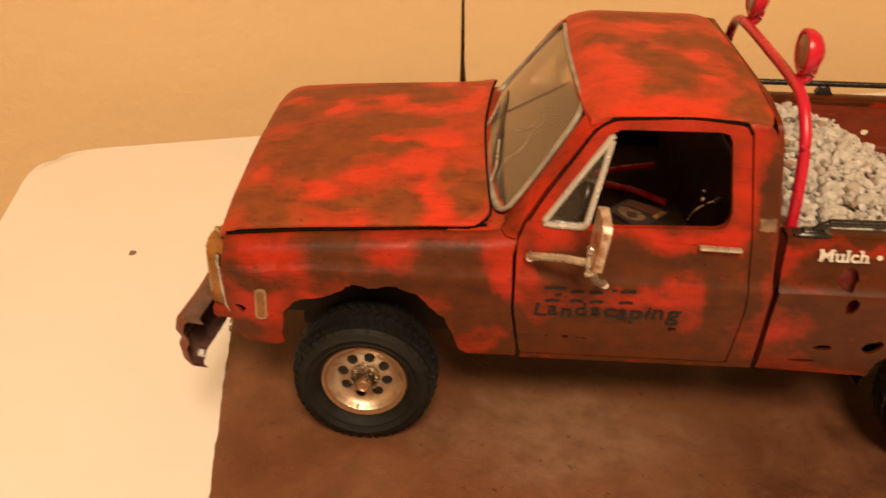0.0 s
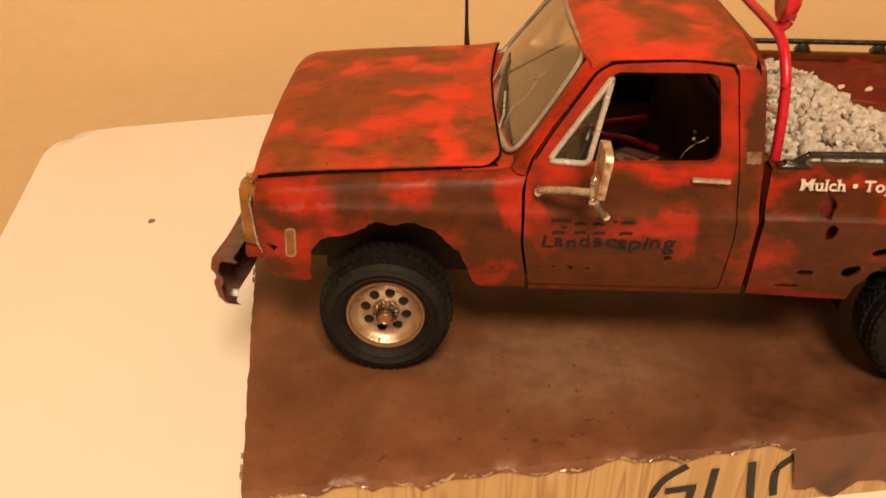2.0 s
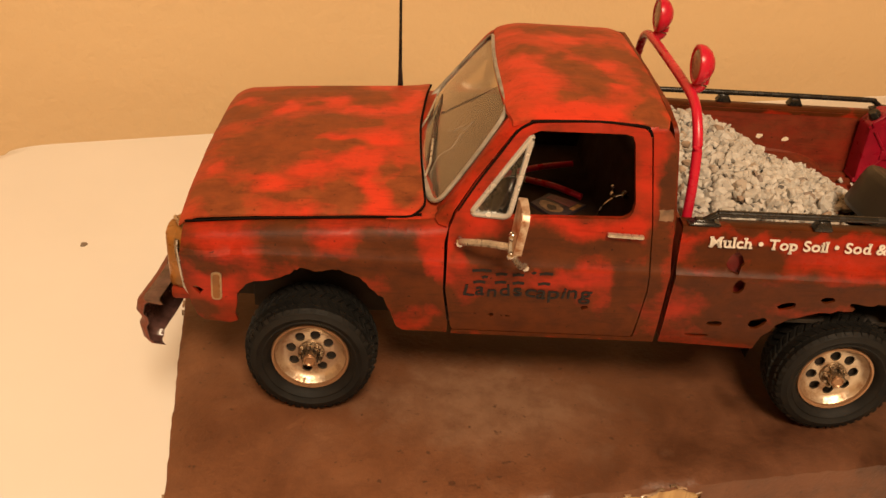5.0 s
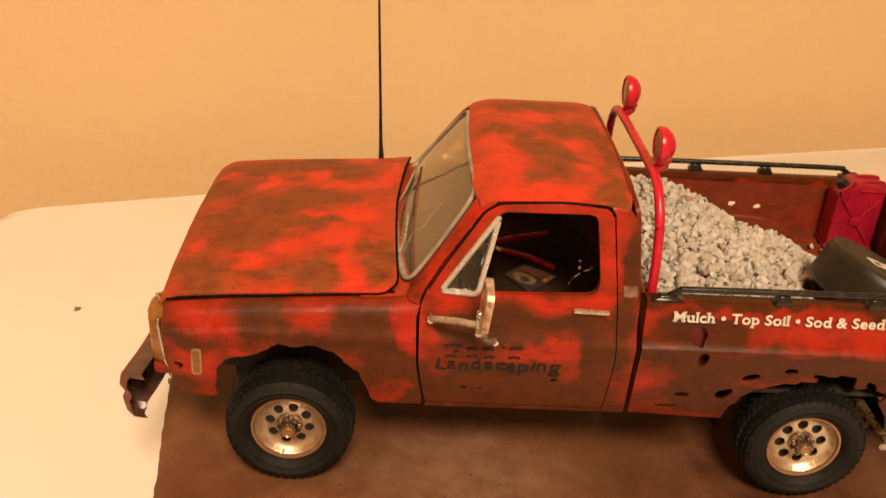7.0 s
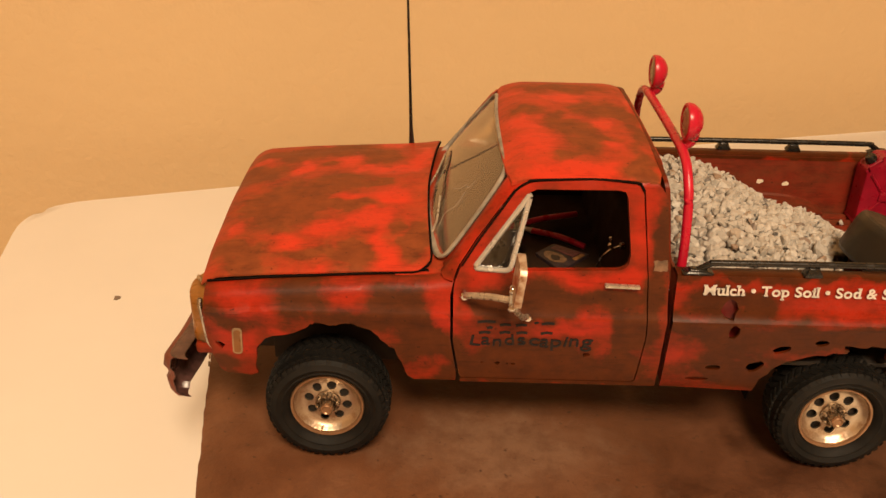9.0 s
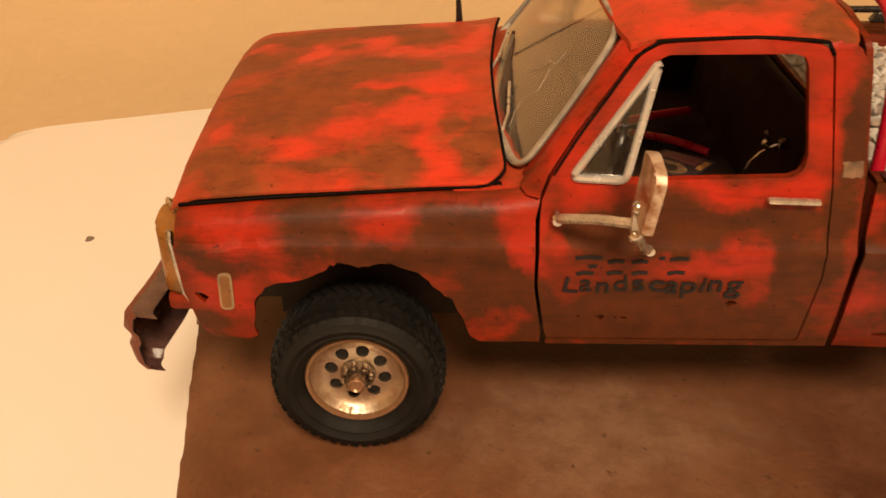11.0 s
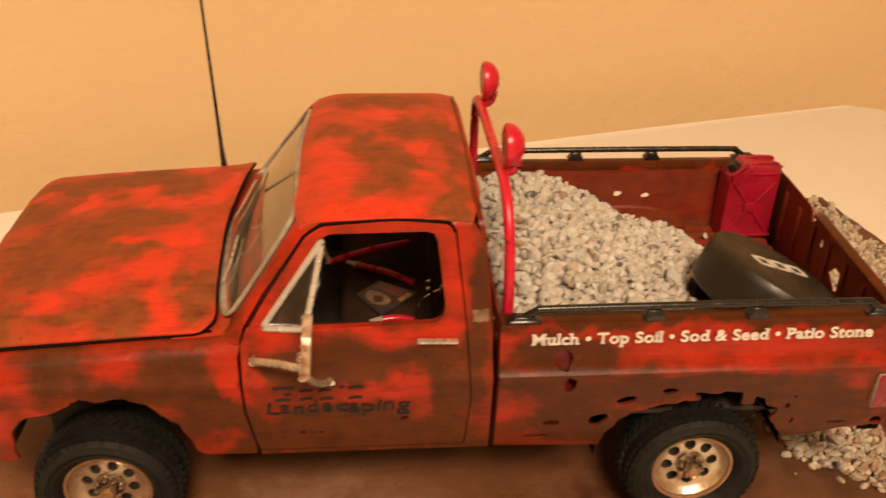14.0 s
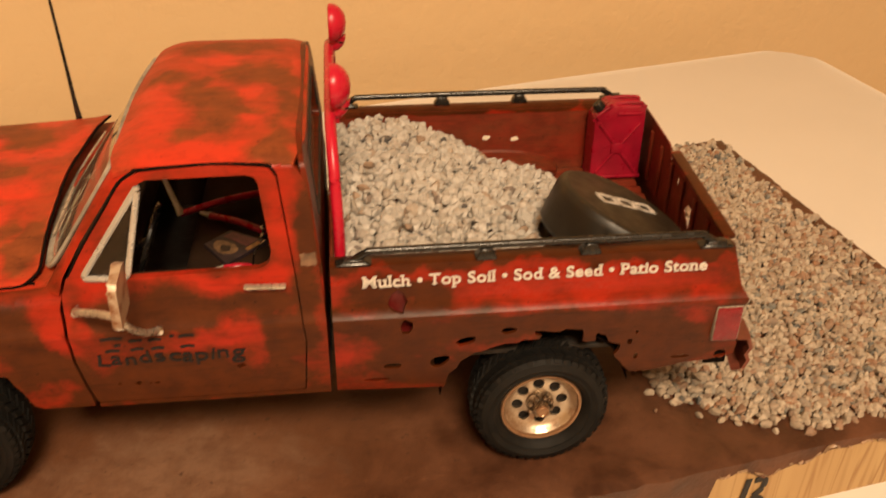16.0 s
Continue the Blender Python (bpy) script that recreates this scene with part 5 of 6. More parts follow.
bm = box(bmesh.new(), 2.12, 2.40, 0.060, 0.070, 0.90, 1.24, 0.003)
part("inner_panel", bm, plain("dark_red_inner_metal", (0.15, 0.010, 0.008), 0.5, 0.0, 0.4, 200.0), truck, "red inner panel behind the torn holes")

# black plate added behind the torn hole to make it look shaded
part("corner_shade_plate", box(bmesh.new(), 3.85, 3.97, 0.060, 0.068, 0.58, 0.76, 0.003), SHADE_BLACK, truck, "black plate standing in for shade inside the rear corner")

# ---- front end ----
bm = slab(bmesh.new(), rounded([(-0.60, 0.085), (-0.60, 1.885), (-0.735, 1.885), (-0.745, 1.72), (-0.722, 1.60), (-0.722, 0.40), (-0.788, 0.28), (-0.770, 0.095)], [0, 0, 0.05, 0.06, 0.05, 0.05, 0.06, 0.05], 5), 0.765, 1.072)
bmesh.ops.bevel(bm, geom=[e for e in bm.edges if abs(e.verts[0].co.z - e.verts[1].co.z) < 1e-6], offset=0.02, segments=2, affect="EDGES", profile=0.5)
grille = part("grille", bm, YELLOWED, truck, "yellowed grille surround")
for z in steps(0.82, 1.08, 5):
    part("grille_bar", box(bmesh.new(), -0.730, -0.712, 0.68, 1.29, z - 0.012, z + 0.012, 0.004), TRIM, grille)
for y in (0.52, 1.45):
    for z in (0.84, 1.00):
        bm = box(bmesh.new(), -0.733, -0.710, y - 0.13, y + 0.13, z - 0.074, z + 0.074, 0.02)
        b = part("headlamp_bezel", bm, CHROME, grille, "chrome headlamp bezel")
        part("headlamp", box(bmesh.new(), -0.740, -0.72, y - 0.10, y + 0.10, z - 0.055, z + 0.055, 0.012), LENS, grille)
bm = tube(bmesh.new(), curve_through([(-0.68, 0.20, 1.10), (-0.705, 0.18, 1.125), (-0.730, 0.20, 1.130), (-0.745, 0.25, 1.115), (-0.735, 0.25, 1.09), (-0.71, 0.21, 1.080)], 4), 0.009, 8)
part("bezel_corner", bm, CHROME, grille, "broken chrome corner")
for flip in (False, True):
    f = mirrored if flip else (lambda b: b)
    bm = tube(bmesh.new(), [(-0.700, 0.070, 1.075), (-0.702, 0.064, 1.03), (-0.692, 0.060, 0.93), (-0.676, 0.056, 0.80), (-0.655, 0.055, 0.75)], [0.013, 0.014, 0.010, 0.011, 0.006], 8)
    part("fender_edge_trim", f(bm), CHROME, truck, "chipped chrome edge trim")
    m = part("side_marker", f(sheet(rounded([(-0.526, 0.752), (-0.470, 0.752), (-0.461, 0.932), (-0.517, 0.932)], 0.05, 6), [], lambda x, z: fender_y(x, z) - 0.007, 0.012)), MARKER_RIM, truck, "amber side marker lamp with a dull rim")
    part("lens", f(sheet(rounded([(-0.517, 0.765), (-0.479, 0.765), (-0.471, 0.920), (-0.508, 0.920)], 0.035, 6), [], lambda x, z: fender_y(x, z) - 0.010, 0.006)), AMBER, m)
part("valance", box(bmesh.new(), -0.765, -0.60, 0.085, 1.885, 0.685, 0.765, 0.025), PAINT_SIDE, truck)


def front_bumper(inset, depth):
    """A bent channel with hooked ends."""
    bm = bmesh.new()
    plan = curve_through([(-0.90, 0.00, 0), (-0.935, 0.05, 0), (-0.925, 0.16, 0), (-0.90, 0.40, 0), (-0.885, 0.985, 0), (-0.90, 1.57, 0), (-0.925, 1.81, 0), (-0.935, 1.92, 0), (-0.90, 1.97, 0)], 5)
    prof = [(0.10, 0.655), (0.02, 0.665), (0.0, 0.65), (-0.012, 0.60), (0.008, 0.575), (0.012, 0.545), (-0.004, 0.52), (0.008, 0.475), (0.03, 0.452), (0.09, 0.445)]
    rows = []
    for p in plan:
        rows.append([(p.x + dx + inset, p.y, 0.04 + 0.55 + (z - 0.55) * 1.12 - (0.03 if abs(p.y - YC) > 0.9 and z < 0.5 else 0)) for dx, z in prof])
    grid(bm, rows)
    return shell(bm, (depth, 0, 0.0))


bumper = part("front_bumper", front_bumper(0.0, 0.014), BUMPER, truck, "bent rusty brown front bumper", sharp=50)
part("bumper_inside", front_bumper(0.0150, 0.003), INNER_STEEL, bumper, "dark glossy inner face of the bumper", sharp=50)
for y in (0.45, 1.52):
    part("bumper_iron", box(bmesh.new(), -0.86, -0.5, y - 0.03, y + 0.03, 0.52, 0.60, 0.008), DARK, truck)

# ---- chassis ----
for y in (0.55, 1.42):
    part("frame_rail", box(bmesh.new(), -0.6, 3.9, y - 0.04, y + 0.04, 0.46, 0.60, 0.01), DARK, truck)
for x in (0.0, 2.985):
    bm = tube(bmesh.new(), [(x, 0.2, 0.40), (x, 1.77, 0.40)], 0.045, 10)
    bmesh.ops.create_uvsphere(bm, u_segments=12, v_segments=8, radius=0.13, matrix=Matrix.Translation((x, 0.80, 0.40)))
    part("axle", bm, DARK, truck, "dark solid axle")
part("floor_pan", box(bmesh.new(), 0.45, 1.90, 0.12, 1.85, 0.60, 0.70, 0.01), DARK, truck)
for flip in (False, True):
    f = mirrored if flip else (lambda b: b)
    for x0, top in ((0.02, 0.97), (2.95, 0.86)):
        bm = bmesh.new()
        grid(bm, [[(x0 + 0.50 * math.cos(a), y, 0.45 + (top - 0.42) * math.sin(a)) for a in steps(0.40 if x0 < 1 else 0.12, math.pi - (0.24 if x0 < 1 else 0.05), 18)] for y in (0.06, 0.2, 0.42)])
        # rear arches are coloured black for the shade inside them
        part("inner_arch", f(shell(bm, (0, 0, 0.012))), DARK if x0 < 1 else SHADE_BLACK, truck, "dark inner wheel arch")
        # added panel hides lit ground beyond the wheel, keeping the arch dark
        part("arch_shade_panel", f(box(bmesh.new(), x0 - 0.40, x0 + (0.44 if x0 < 1 else 0.60), 0.425, 0.440, 0.44, top, 0.004)), DARK if x0 < 1 else SHADE_BLACK, truck, "dark panel added behind the wheel to shade the arch")
# slab added below the bed so the ground under it stays dark
part("bed_shade_slab", box(bmesh.new(), 1.95, 3.93, 0.10, 1.87, 0.70, 0.73, 0.005), DARK, truck)
part("firewall", box(bmesh.new(), 0.56, 0.60, 0.12, 1.85, 0.66, 1.25, 0.01), DARK, truck)


# ---- wheels ----
def tyre():
    return lathe(bmesh.new(), [(0.222, 0.045), (0.238, 0.006), (0.255, -0.012), (0.270, -0.024), (0.277, -0.021), (0.298, -0.031), (0.306, -0.036), (0.312, -0.032), (0.338, -0.024), (0.358, -0.002), (0.366, 0.035), (0.374, 0.075), (0.376, 0.14), (0.374, 0.215), (0.362, 0.252), (0.34, 0.275), (0.25, 0.268), (0.222, 0.24)], 64, (0, 0, 0), True)


def tread():
    bm = bmesh.new()
    n = 46
    for i in range(n):
        for row, (y0, y1, dr, sh) in enumerate(((0.022, 0.075, -0.014, 0.0), (0.083, 0.135, 0.0, 0.5), (0.143, 0.197, 0.0, 0.0), (0.205, 0.250, -0.014, 0.5))):
            a = 2 * math.pi * (i + sh) / n
            b = bmesh.new()
            box(b, -0.0185, 0.0185, y0, y1, 0.355, 0.389 + dr, 0.0)
            for v in b.verts:
                v.co.x += (v.co.y - (y0 + y1) / 2) * (0.75 if row % 2 else -0.75)
                if v.co.z > 0.38:
                    v.co.x *= 0.86
            bmesh.ops.rotate(b, cent=(0, 0, 0), matrix=Matrix.Rotation(a, 3, "Y"), verts=b.verts)
            tmp = bpy.data.meshes.new("block")
            b.to_mesh(tmp)
            b.free()
            bm.from_mesh(tmp)
            bpy.data.meshes.remove(tmp)
        # lug on the shoulder
        for side in (0, 1):
            a = 2 * math.pi * (i + 0.5 * side) / n
            b = bmesh.new()
            y = -0.010 if side == 0 else 0.246
            box(b, -0.016, 0.016, y, y + 0.030, 0.340 if i % 2 else 0.350, 0.364, 0.0)
            for v in b.verts:
                if side == 0 and v.co.z < 0.36:
                    v.co.y -= 0.012
                v.co.x *= 0.8 if v.co.z < 0.36 else 1.0
            bmesh.ops.rotate(b, cent=(0, 0, 0), matrix=Matrix.Rotation(a, 3, "Y"), verts=b.verts)
            tmp = bpy.data.meshes.new("block")
            b.to_mesh(tmp)
            b.free()
            bm.from_mesh(tmp)
            bpy.data.meshes.remove(tmp)
    return bm


def dish(x, z):
    r = math.hypot(x, z)
    return interp([(0.0, 0.066), (0.05, 0.068), (0.09, 0.072), (0.135, 0.078), (0.165, 0.074), (0.190, 0.056), (0.205, 0.030), (0.225, 0.022)], r)


def wheel_at(x, flip, spin, hole=0.030, ring=0.120):
    w = part("wheel", tyre(), RUBBER, truck, "chunky off-road tyre on a rust-stained silver rim", sharp=30)
    tagged(part("tread", tread(), RUBBER, w, "chunky rubber tread blocks", sharp=30), kind="stuff")
    circle = [(0.214 * math.cos(a), 0.214 * math.sin(a)) for a in steps(0, 2 * math.pi, 48)[:-1]]
    holes = [[(ring * math.cos(c) + hole * math.cos(a), ring * math.sin(c) + hole * math.sin(a)) for a in steps(0, 2 * math.pi, 12)[:-1]] for c in steps(0, 2 * math.pi, 8)[:-1]]
    bm = sheet(circle, holes, dish, 0.012, steps(-0.205, 0.205, 32), steps(-0.205, 0.205, 32))
    rim = part("rim", bm, RIM, w, "silver rim with eight round holes, rust stained", sharp=40)
    part("rim_lip", lathe(bmesh.new(), [(0.205, 0.032), (0.212, 0.016), (0.224, 0.014), (0.230, 0.026), (0.228, 0.06), (0.21, 0.06)], 48, (0, 0, 0), True), RIM_EDGE, w, "rusty rim edge")
    # dark disc added behind the rim so its holes look shaded
    part("hole_backing", lathe(bmesh.new(), [(0.19, 0.112), (0.195, 0.20)], 24), DARK, w, "dark disc added to shade the rim holes")
    part("hub", lathe(bmesh.new(), [(0.080, 0.070), (0.078, 0.056), (0.050, 0.050), (0.046, 0.012), (0.041, -0.008), (0.001, -0.008)], 24), HUB, w, "chrome hub barrel")
    part("hub_cap", lathe(bmesh.new(), [(0.036, -0.006), (0.036, -0.020), (0.029, -0.025), (0.022, -0.018), (0.001, -0.017)], 18), RIM_EDGE, w, "rust-brown hub cap")
    for k in range(8):
        a = 2 * math.pi * (k + 0.5) / 8
        part("wheel_nut", lathe(bmesh.new(), [(0.014, 0.062), (0.014, 0.024), (0.008, 0.016), (0.001, 0.014)], 6, (0.062 * math.cos(a), 0, 0.064 * math.sin(a))), HUB, w)
    m = Matrix.Translation(Vector((x, 0.0 if not flip else 2 * YC, 0.385)) * K) @ Euler((0, radians(spin), radians(180 if flip else 0))).to_matrix().to_4x4() @ Matrix.Scale(0.955, 4)
    w.matrix_basis = m
    return w


wheel_at(-0.008, False, 12)
wheel_at(2.985, False, 40, 0.033, 0.126)
wheel_at(0.0, True, 5)
wheel_at(2.985, True, 70)

# ---- roll bar with two lamps, aerial ----
bar = part("roll_bar", tube(bmesh.new(), curve_through([(1.975, 0.165, 1.24), (1.975, 0.18, 1.45), (1.970, 0.215, 1.66), (1.965, 0.28, 1.78), (1.962, 0.38, 1.855), (1.960, 0.55, 1.880), (1.960, 0.985, 1.885),
                                                       (1.960, 1.42, 1.880), (1.962, 1.59, 1.855), (1.965, 1.69, 1.78), (1.970, 1.755, 1.66), (1.975, 1.79, 1.45), (1.975, 1.805, 1.24)], 6), 0.027, 12), RED_GLOSS, truck, "glossy red roll bar behind the cab")
for y in (0.52, 1.45):
    bm = bmesh.new()
    lathe(bm, [(0.001, 0.018), (0.045, 0.024), (0.080, 0.046), (0.100, 0.074), (0.105, 0.098), (0.102, 0.113), (0.090, 0.118), (0.080, 0.110)], 28)
    bmesh.ops.transform(bm, matrix=Matrix.Translation((2.082, y, 2.020)) @ Matrix.Rotation(radians(90), 4, "Z"), verts=bm.verts)
    tube(bm, curve_through([(2.020, y, 1.950), (2.016, y, 1.915), (1.998, y, 1.892), (1.966, y, 1.884)], 4), [0.040 - 0.001 * k for k in range(13)], 12)
    lamp = part("roof_lamp", bm, RED_GLOSS, bar, "round red lamp housing on a short stalk")
    bm = lathe(bmesh.new(), [(0.084, 0.004), (0.070, -0.004), (0.001, -0.008)], 28)
    bmesh.ops.transform(bm, matrix=Matrix.Translation((1.972, y, 2.020)) @ Matrix.Rotation(radians(-90), 4, "Z"), verts=bm.verts)
    part("lamp_lens", bm, LAMP_LENS, bar, "pale lamp lens")
bm = tube(bmesh.new(), [(0.410, 1.861, 1.285), (0.408, 1.861, 1.34), (0.403, 1.861, 1.45), (0.395, 1.861, 1.75), (0.375, 1.861, 2.4), (0.355, 1.861, 3.0)], [0.022, 0.019, 0.013, 0.010, 0.008, 0.006], 8)
part("aerial", bm, BLACK, truck, "thin black whip aerial")

# ---- cab interior ----
seat = part("bench_seat", box(bmesh.new(), 1.15, 1.70, 0.20, 1.77, 0.80, 1.00, 0.05, 3), INTERIOR, truck, "dark brown bench seat")
bm = box(bmesh.new(), 1.635, 1.77, 0.20, 1.77, 0.95, 1.42, 0.05, 3)
for v in bm.verts:
    v.co.x += (v.co.z - 0.95) * 0.16
part("seat_back", bm, INTERIOR, seat)
part("dashboard", box(bmesh.new(), 0.66, 0.92, 0.16, 1.81, 1.05, 1.27, 0.04, 3), INTERIOR, truck, "dark dashboard")
bm = tube(bmesh.new(), [(1.02 + 0.06 * math.sin(a), 0.55 + 0.185 * math.cos(a), 1.22 + 0.17 * math.sin(a)) for a in steps(0, 2 * math.pi, 24)[:-1]], 0.014, 8, True)
tube(bm, [(0.90, 0.55, 1.15), (1.02, 0.55, 1.22)], 0.02, 8)
part("steering_wheel", bm, BLACK, truck, "thin black steering wheel")

# ---- lettering on the bed ----
words("lettering", "Mulch \u2022 Top Soil \u2022 Sod & Seed \u2022 Patio Stone", 0.082, (2.070, 0.0125, 1.214), (83, 0, 0), WHITE_INK, truck, "white bold slab lettering along the bed side", 0.0015, 1.675, 0.003, slab_feet=True)

# ---- the load ----
def pile_height(x, y):
    h = 1.384 - 0.10 * ((y - 0.95) / 0.8) ** 2 - 0.05 * max(0, 0.5 - y)
    h -= 0.06 * max(0, (2.25 - x) / 0.3) ** 2
    run = max(0.0, x - (2.42 - 0.06 * max(0.0, y - 0.6)))
    h -= 0.43 * run - 0.02 * math.sin(run * 9)
    return h + 0.018 * noise.noise((x * 6, y * 6, 1.0))


def load_gravel():
    rnd = np.random.RandomState(21)
    rows = []
    step = 0.046
    for x in np.arange(1.975, 3.56, step):
        for y in np.arange(0.17, 1.81, step):
            px, py = x + rnd.uniform(-0.02, 0.02), y + rnd.uniform(-0.02, 0.02)
            # the toe of the heap swings back beside the drum-shaped cover
            if px > 3.02 and py < 0.95 and (px - 3.46) ** 2 + (py - 0.53) ** 2 < 0.40 ** 2:
                continue
            h = pile_height(px, py)
            k = max(0.0, 1 - ((px - 2.985) / 0.45) ** 2) ** 0.5
            ground = 0.885
            if py < 0.20 + 0.16 * k or py > 1.77 - 0.16 * k:
                ground = 0.885 + 0.13 * k
            if h < ground + 0.012:
                if py > 1.45 or h < ground - 0.05 or rnd.rand() < 0.6:
                    continue
                h = ground + 0.015
            for layer in range(3):
                z = h - 0.030 * layer + rnd.uniform(-0.010, 0.010)
                if z > ground + 0.008:
                    rows.append((px + rnd.uniform(-0.012, 0.012) * layer, py + rnd.uniform(-0.012, 0.012) * layer, z))
    for x, y in ((3.62, 1.46), (3.70, 1.30), (3.55, 1.52), (3.66, 1.18), (3.76, 0.98), (3.5, 1.60)):
        rows.append((x, y, 0.900))
    return stone_mesh("gravel_load", np.array(rows), 22, 0.0295, "heap of pale grey gravel filling the front of the truck bed", GRAVEL)


load_gravel()


def jerry_can():
    can = thing("jerry_can", (3.765, 1.70, 0.885), "red fuel can with embossed cross standing in the truck bed", "fuel can")
    bm = bmesh.new()
    out = rounded([(3.600, 0.889), (3.930, 0.889), (3.930, 1.385), (3.70, 1.395), (3.600, 1.300)], [0.025, 0.025, 0.04, 0.02, 0.02], 4)
    bm = sheet(out, [], lambda x, z: 1.615, 0.165)
    bmesh.ops.bevel(bm, geom=[e for e in bm.edges if abs(e.verts[0].co.y - e.verts[1].co.y) < 1e-5 and len(e.link_faces) == 2 and e.calc_face_angle(0) > 1.0], offset=0.016, segments=2, affect="EDGES", profile=0.5)
    part("body", bm, RED_CAN, can, sharp=35)
    for a, b in (((3.635, 0.93), (3.765, 1.10)), ((3.895, 0.93), (3.765, 1.10)), ((3.765, 1.10), (3.635, 1.27)), ((3.765, 1.10), (3.895, 1.27))):
        part("embossed_rib", tube(bmesh.new(), [(a[0], 1.614, a[1]), (b[0], 1.612, b[1])], 0.010, 8, flat=1.0), RED_CAN, can)
    part("embossed_plate", box(bmesh.new(), 3.722, 3.808, 1.602, 1.625, 1.065, 1.135, 0.009), RED_CAN, can)
    part("base_flange", box(bmesh.new(), 3.595, 3.935, 1.606, 1.790, 0.886, 0.905, 0.006), RED_CAN, can)
    for y in (1.645, 1.745):
        part("handle_bar", tube(bmesh.new(), curve_through([(3.72, y, 1.380), (3.74, y, 1.394), (3.82, y, 1.402), (3.90, y, 1.396), (3.915, y, 1.375)], 3), 0.010, 8), RED_CAN, can)
    part("handle_slot", box(bmesh.new(), 3.745, 3.90, 1.608, 1.62, 1.325, 1.345, 0.005), RED_CAN, can, "pressed slot under the handle")
    part("spout", tube(bmesh.new(), [(3.655, 1.69, 1.340), (3.632, 1.69, 1.372), (3.622, 1.69, 1.385)], [0.040, 0.038, 0.030], 14), BLACK, can, "black spout cap")
    return can


jerry_can()


def drum_cover():
    """A black drum-shaped spare wheel cover leaning on the gravel."""
    tilt = Matrix.Translation((3.485, 0.54, 1.292)) @ Matrix.Rotation(radians(25.5), 4, "Y") @ Matrix.Rotation(radians(-3), 4, "X")
    c = thing("wheel_cover", (3.5, 0.53, 0.885), "black drum-shaped spare wheel cover leaning on the gravel", "wheel cover")
    lay = tilt @ Matrix.Rotation(radians(90), 4, "X")
    bm = lathe(bmesh.new(), [(0.001, 0.004), (0.20, 0.002), (0.318, -0.006), (0.325, -0.004), (0.348, -0.014), (0.358, -0.034), (0.362, -0.06), (0.358, -0.24), (0.345, -0.262), (0.30, -0.262), (0.001, -0.24)], 56)
    for v in bm.verts:
        v.co.x, v.co.z = v.co.x * 1.06, v.co.z * 1.06
    for v in bm.verts:
        v.co.y = -v.co.y
    bmesh.ops.transform(bm, matrix=lay @ Matrix.Diagonal((1, -1, 1, 1)), verts=bm.verts)
    low = min(v.co.z for v in bm.verts)
    part("drum", bm, plain("black_vinyl_cover", (0.012, 0.0094, 0.0060), 0.46, 0.0, 0.35, 110.0), c, sharp=30)
    # three plain white block marks on the face
    frame_bars = ((0, 0.125, 0.045, 0.06), (0, 0.125, -0.03, -0.015), (0, 0.018, -0.03, 0.06), (0.107, 0.125, -0.03, 0.06))
    for x0, pieces in ((-0.210, frame_bars), (-0.065, frame_bars), (0.080, frame_bars)):
        bm = bmesh.new()
        for a, b, y0, y1 in pieces:
            box(bm, x0 + a, x0 + b, y0 - 0.015, y1 - 0.015, 0.001, 0.0075)
        bmesh.ops.transform(bm, matrix=tilt @ Matrix.Translation((0.01, 0.02, 0)) @ Matrix.Rotation(radians(20), 4, "Z"), verts=bm.verts)
        part("white_mark", bm, WHITE_INK, c, "plain white block mark", smooth=False)
    return c


drum_cover()

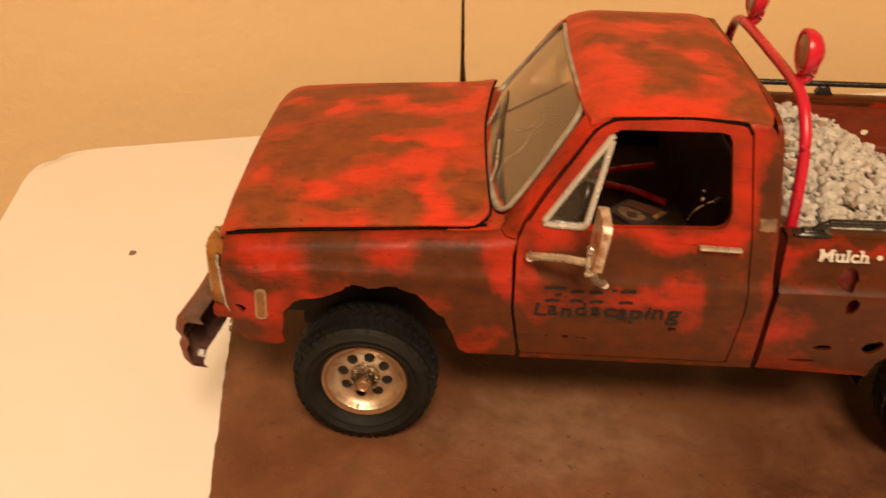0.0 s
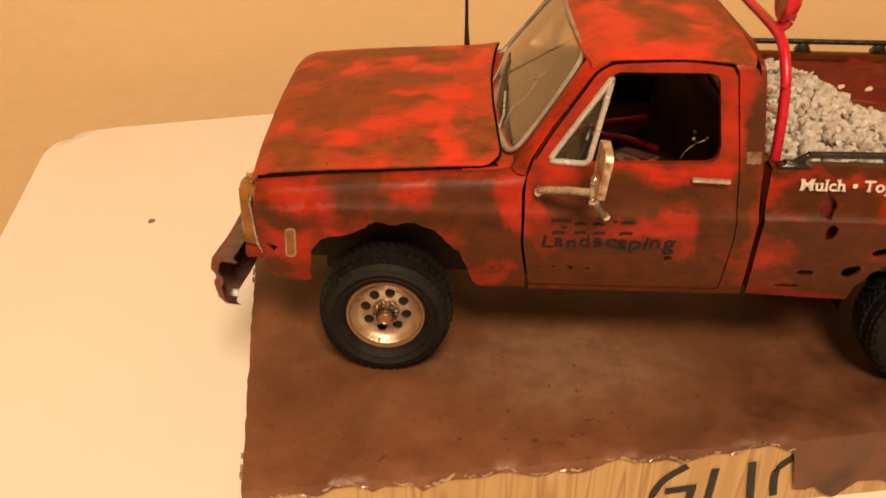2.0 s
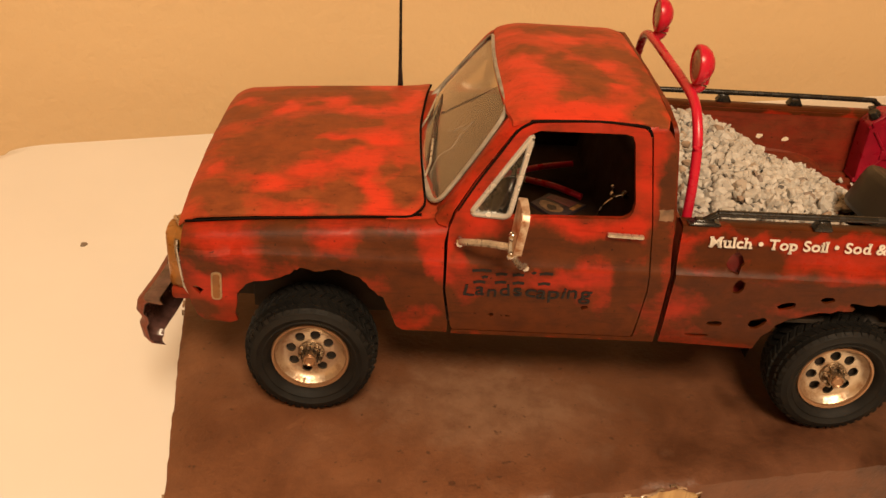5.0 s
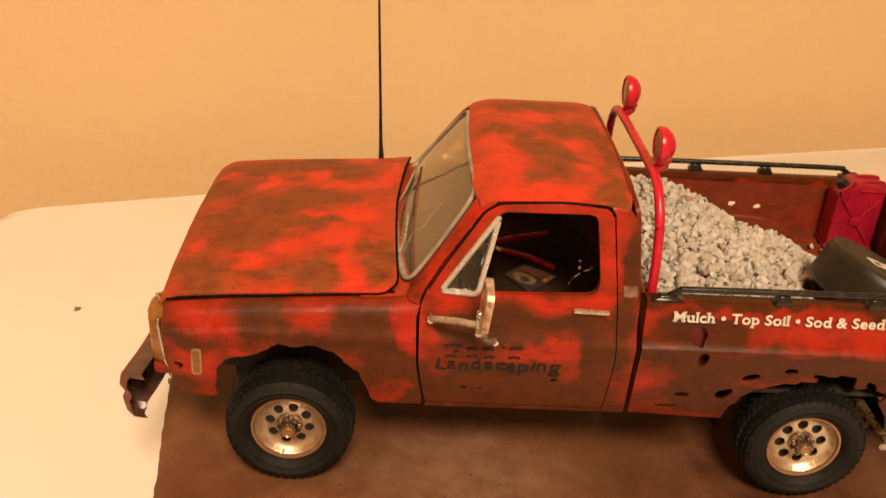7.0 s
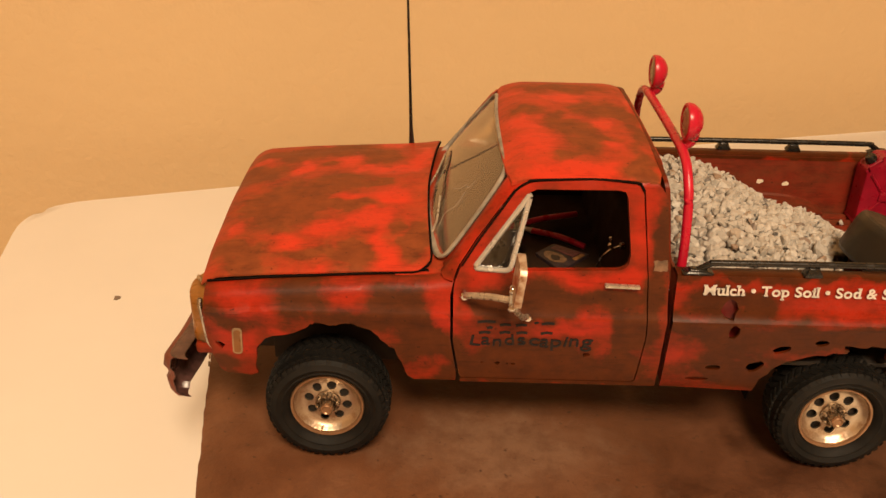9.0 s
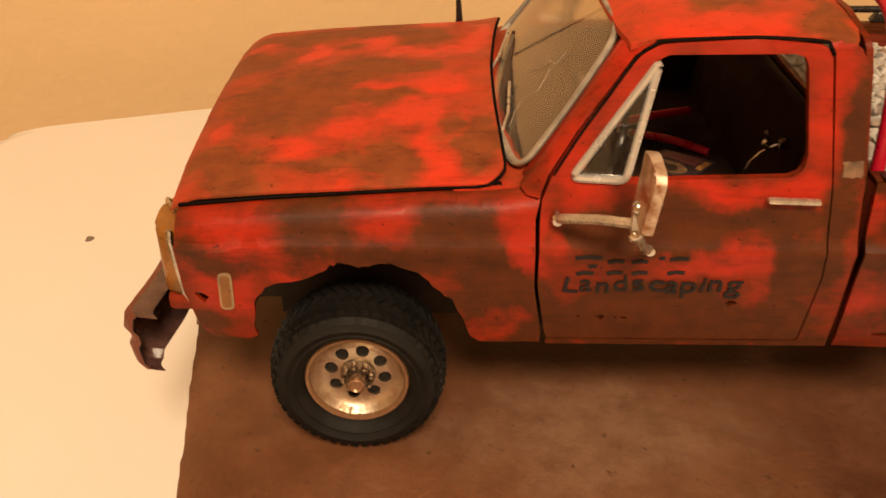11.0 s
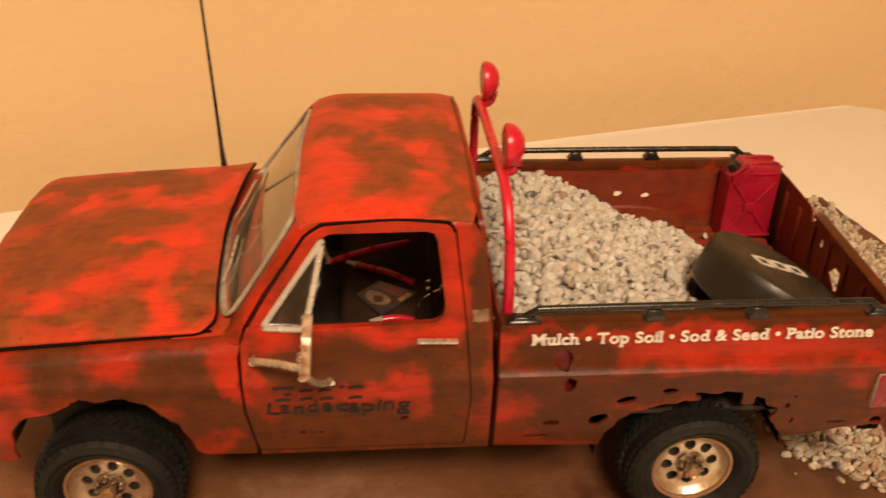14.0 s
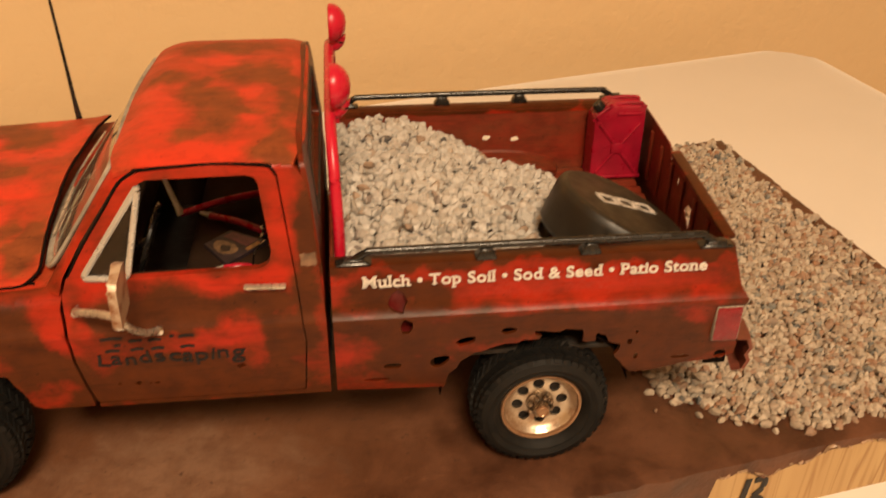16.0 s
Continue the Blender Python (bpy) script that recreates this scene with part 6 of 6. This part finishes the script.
# ---- on the seat ----
def magazine():
    m = thing("magazine", (1.40, 0.77, 1.0), "dark printed magazine with a brown picture on the bench seat", "magazine")
    a, b, c, e = (Vector(p) for p in ((1.235, 0.80), (1.375, 0.585), (1.575, 0.80), (1.365, 0.935)))
    at = lambda u, w: tuple((a.lerp(b, u)).lerp(e.lerp(c, u), w))
    paper = plain("dark_magazine_cover", (0.026, 0.016, 0.020), 0.45, 0.0, 0.6, 500.0)
    part("page_block", slab(bmesh.new(), [tuple(a), tuple(b), tuple(c), tuple(e)], 1.002, 1.022), paper, m, smooth=False)

    def print_on(name, loop, colour, z, label):
        bm = slab(bmesh.new(), [at(u, w) for u, w in loop], 1.021, z)
        part(name, bm, plain("print_" + name, colour, 0.4, 0.0, 0.6, 600.0), m, label, smooth=False)

    def oval(u, w, ru, rw, seed):
        return wobble([(u + ru * math.cos(k), w + rw * math.sin(k)) for k in steps(0, 2 * math.pi, 18)[:-1]], 0.02, seed, 1)

    band = lambda u0, u1, w0, w1: [(u0, w0), (u1, w0), (u1, w1), (u0, w1)]
    print_on("picture", oval(0.46, 0.32, 0.34, 0.23, 5), (0.17, 0.095, 0.048), 1.0235, "brown printed picture")
    print_on("picture_middle", oval(0.50, 0.30, 0.15, 0.11, 6), (0.020, 0.012, 0.010), 1.0245, "dark middle of the picture")
    print_on("title_band", band(0.10, 0.80, 0.64, 0.95), (0.105, 0.026, 0.030), 1.0235, "purple-red printed band")
    print_on("corner_print", band(0.84, 0.96, 0.56, 0.90), (0.26, 0.12, 0.035), 1.0235, "small orange printed corner")


magazine()


def hand_tool(a, b, tip, label, head):
    t = thing("hand_tool", a, label, "tool", "hand tools on the seat")
    a, b, tip = Vector(a), Vector(b), Vector(tip)
    mid = a.lerp(b, 0.5) + Vector((0, 0, 0.015))
    part("handle", tube(bmesh.new(), curve_through([a, mid, b], 5), 0.020, 10), RED_GLOSS, t, "red plastic handle")
    part("head", tube(bmesh.new(), [a, a.lerp(tip, 0.25), tip], [0.024, 0.018, 0.012], 8), head, t, "dull metal head" if head == TRIM else "pale metal head")


hand_tool((1.07, 1.14, 1.025), (1.55, 1.30, 1.06), (0.99, 1.17, 1.29), "small tool with red handle and pale blade leaning on the dashboard", LENS)
hand_tool((1.24, 1.11, 1.022), (1.56, 0.90, 1.022), (1.18, 1.15, 1.022), "small tool with red handle lying on the seat", LENS)
hand_tool((1.375, 0.50, 1.050), (1.55, 0.52, 1.022), (1.31, 0.50, 1.040), "small red-handled tool with dull metal head lying on the seat", TRIM)


def bent_wire():
    w = thing("bent_wire", (1.53, 0.36, 1.0), "thin bent chrome wire standing on the bench seat", "wire")
    part("long_wire", tube(bmesh.new(), curve_through([(1.53, 0.36, 1.002), (1.545, 0.36, 1.19), (1.585, 0.36, 1.27), (1.64, 0.36, 1.31), (1.682, 0.36, 1.322)], 5), 0.0045, 6), CHROME, w)
    part("hook", tube(bmesh.new(), curve_through([(1.600, 0.355, 1.375), (1.610, 0.35, 1.345), (1.598, 0.35, 1.325), (1.618, 0.355, 1.305), (1.628, 0.36, 1.300)], 4), 0.0095, 6), CHROME, w, "small bright hook")
    part("clip", box(bmesh.new(), 1.660, 1.694, 0.335, 0.365, 1.305, 1.345, 0.005), CHROME, w, "small bright clip")


bent_wire()
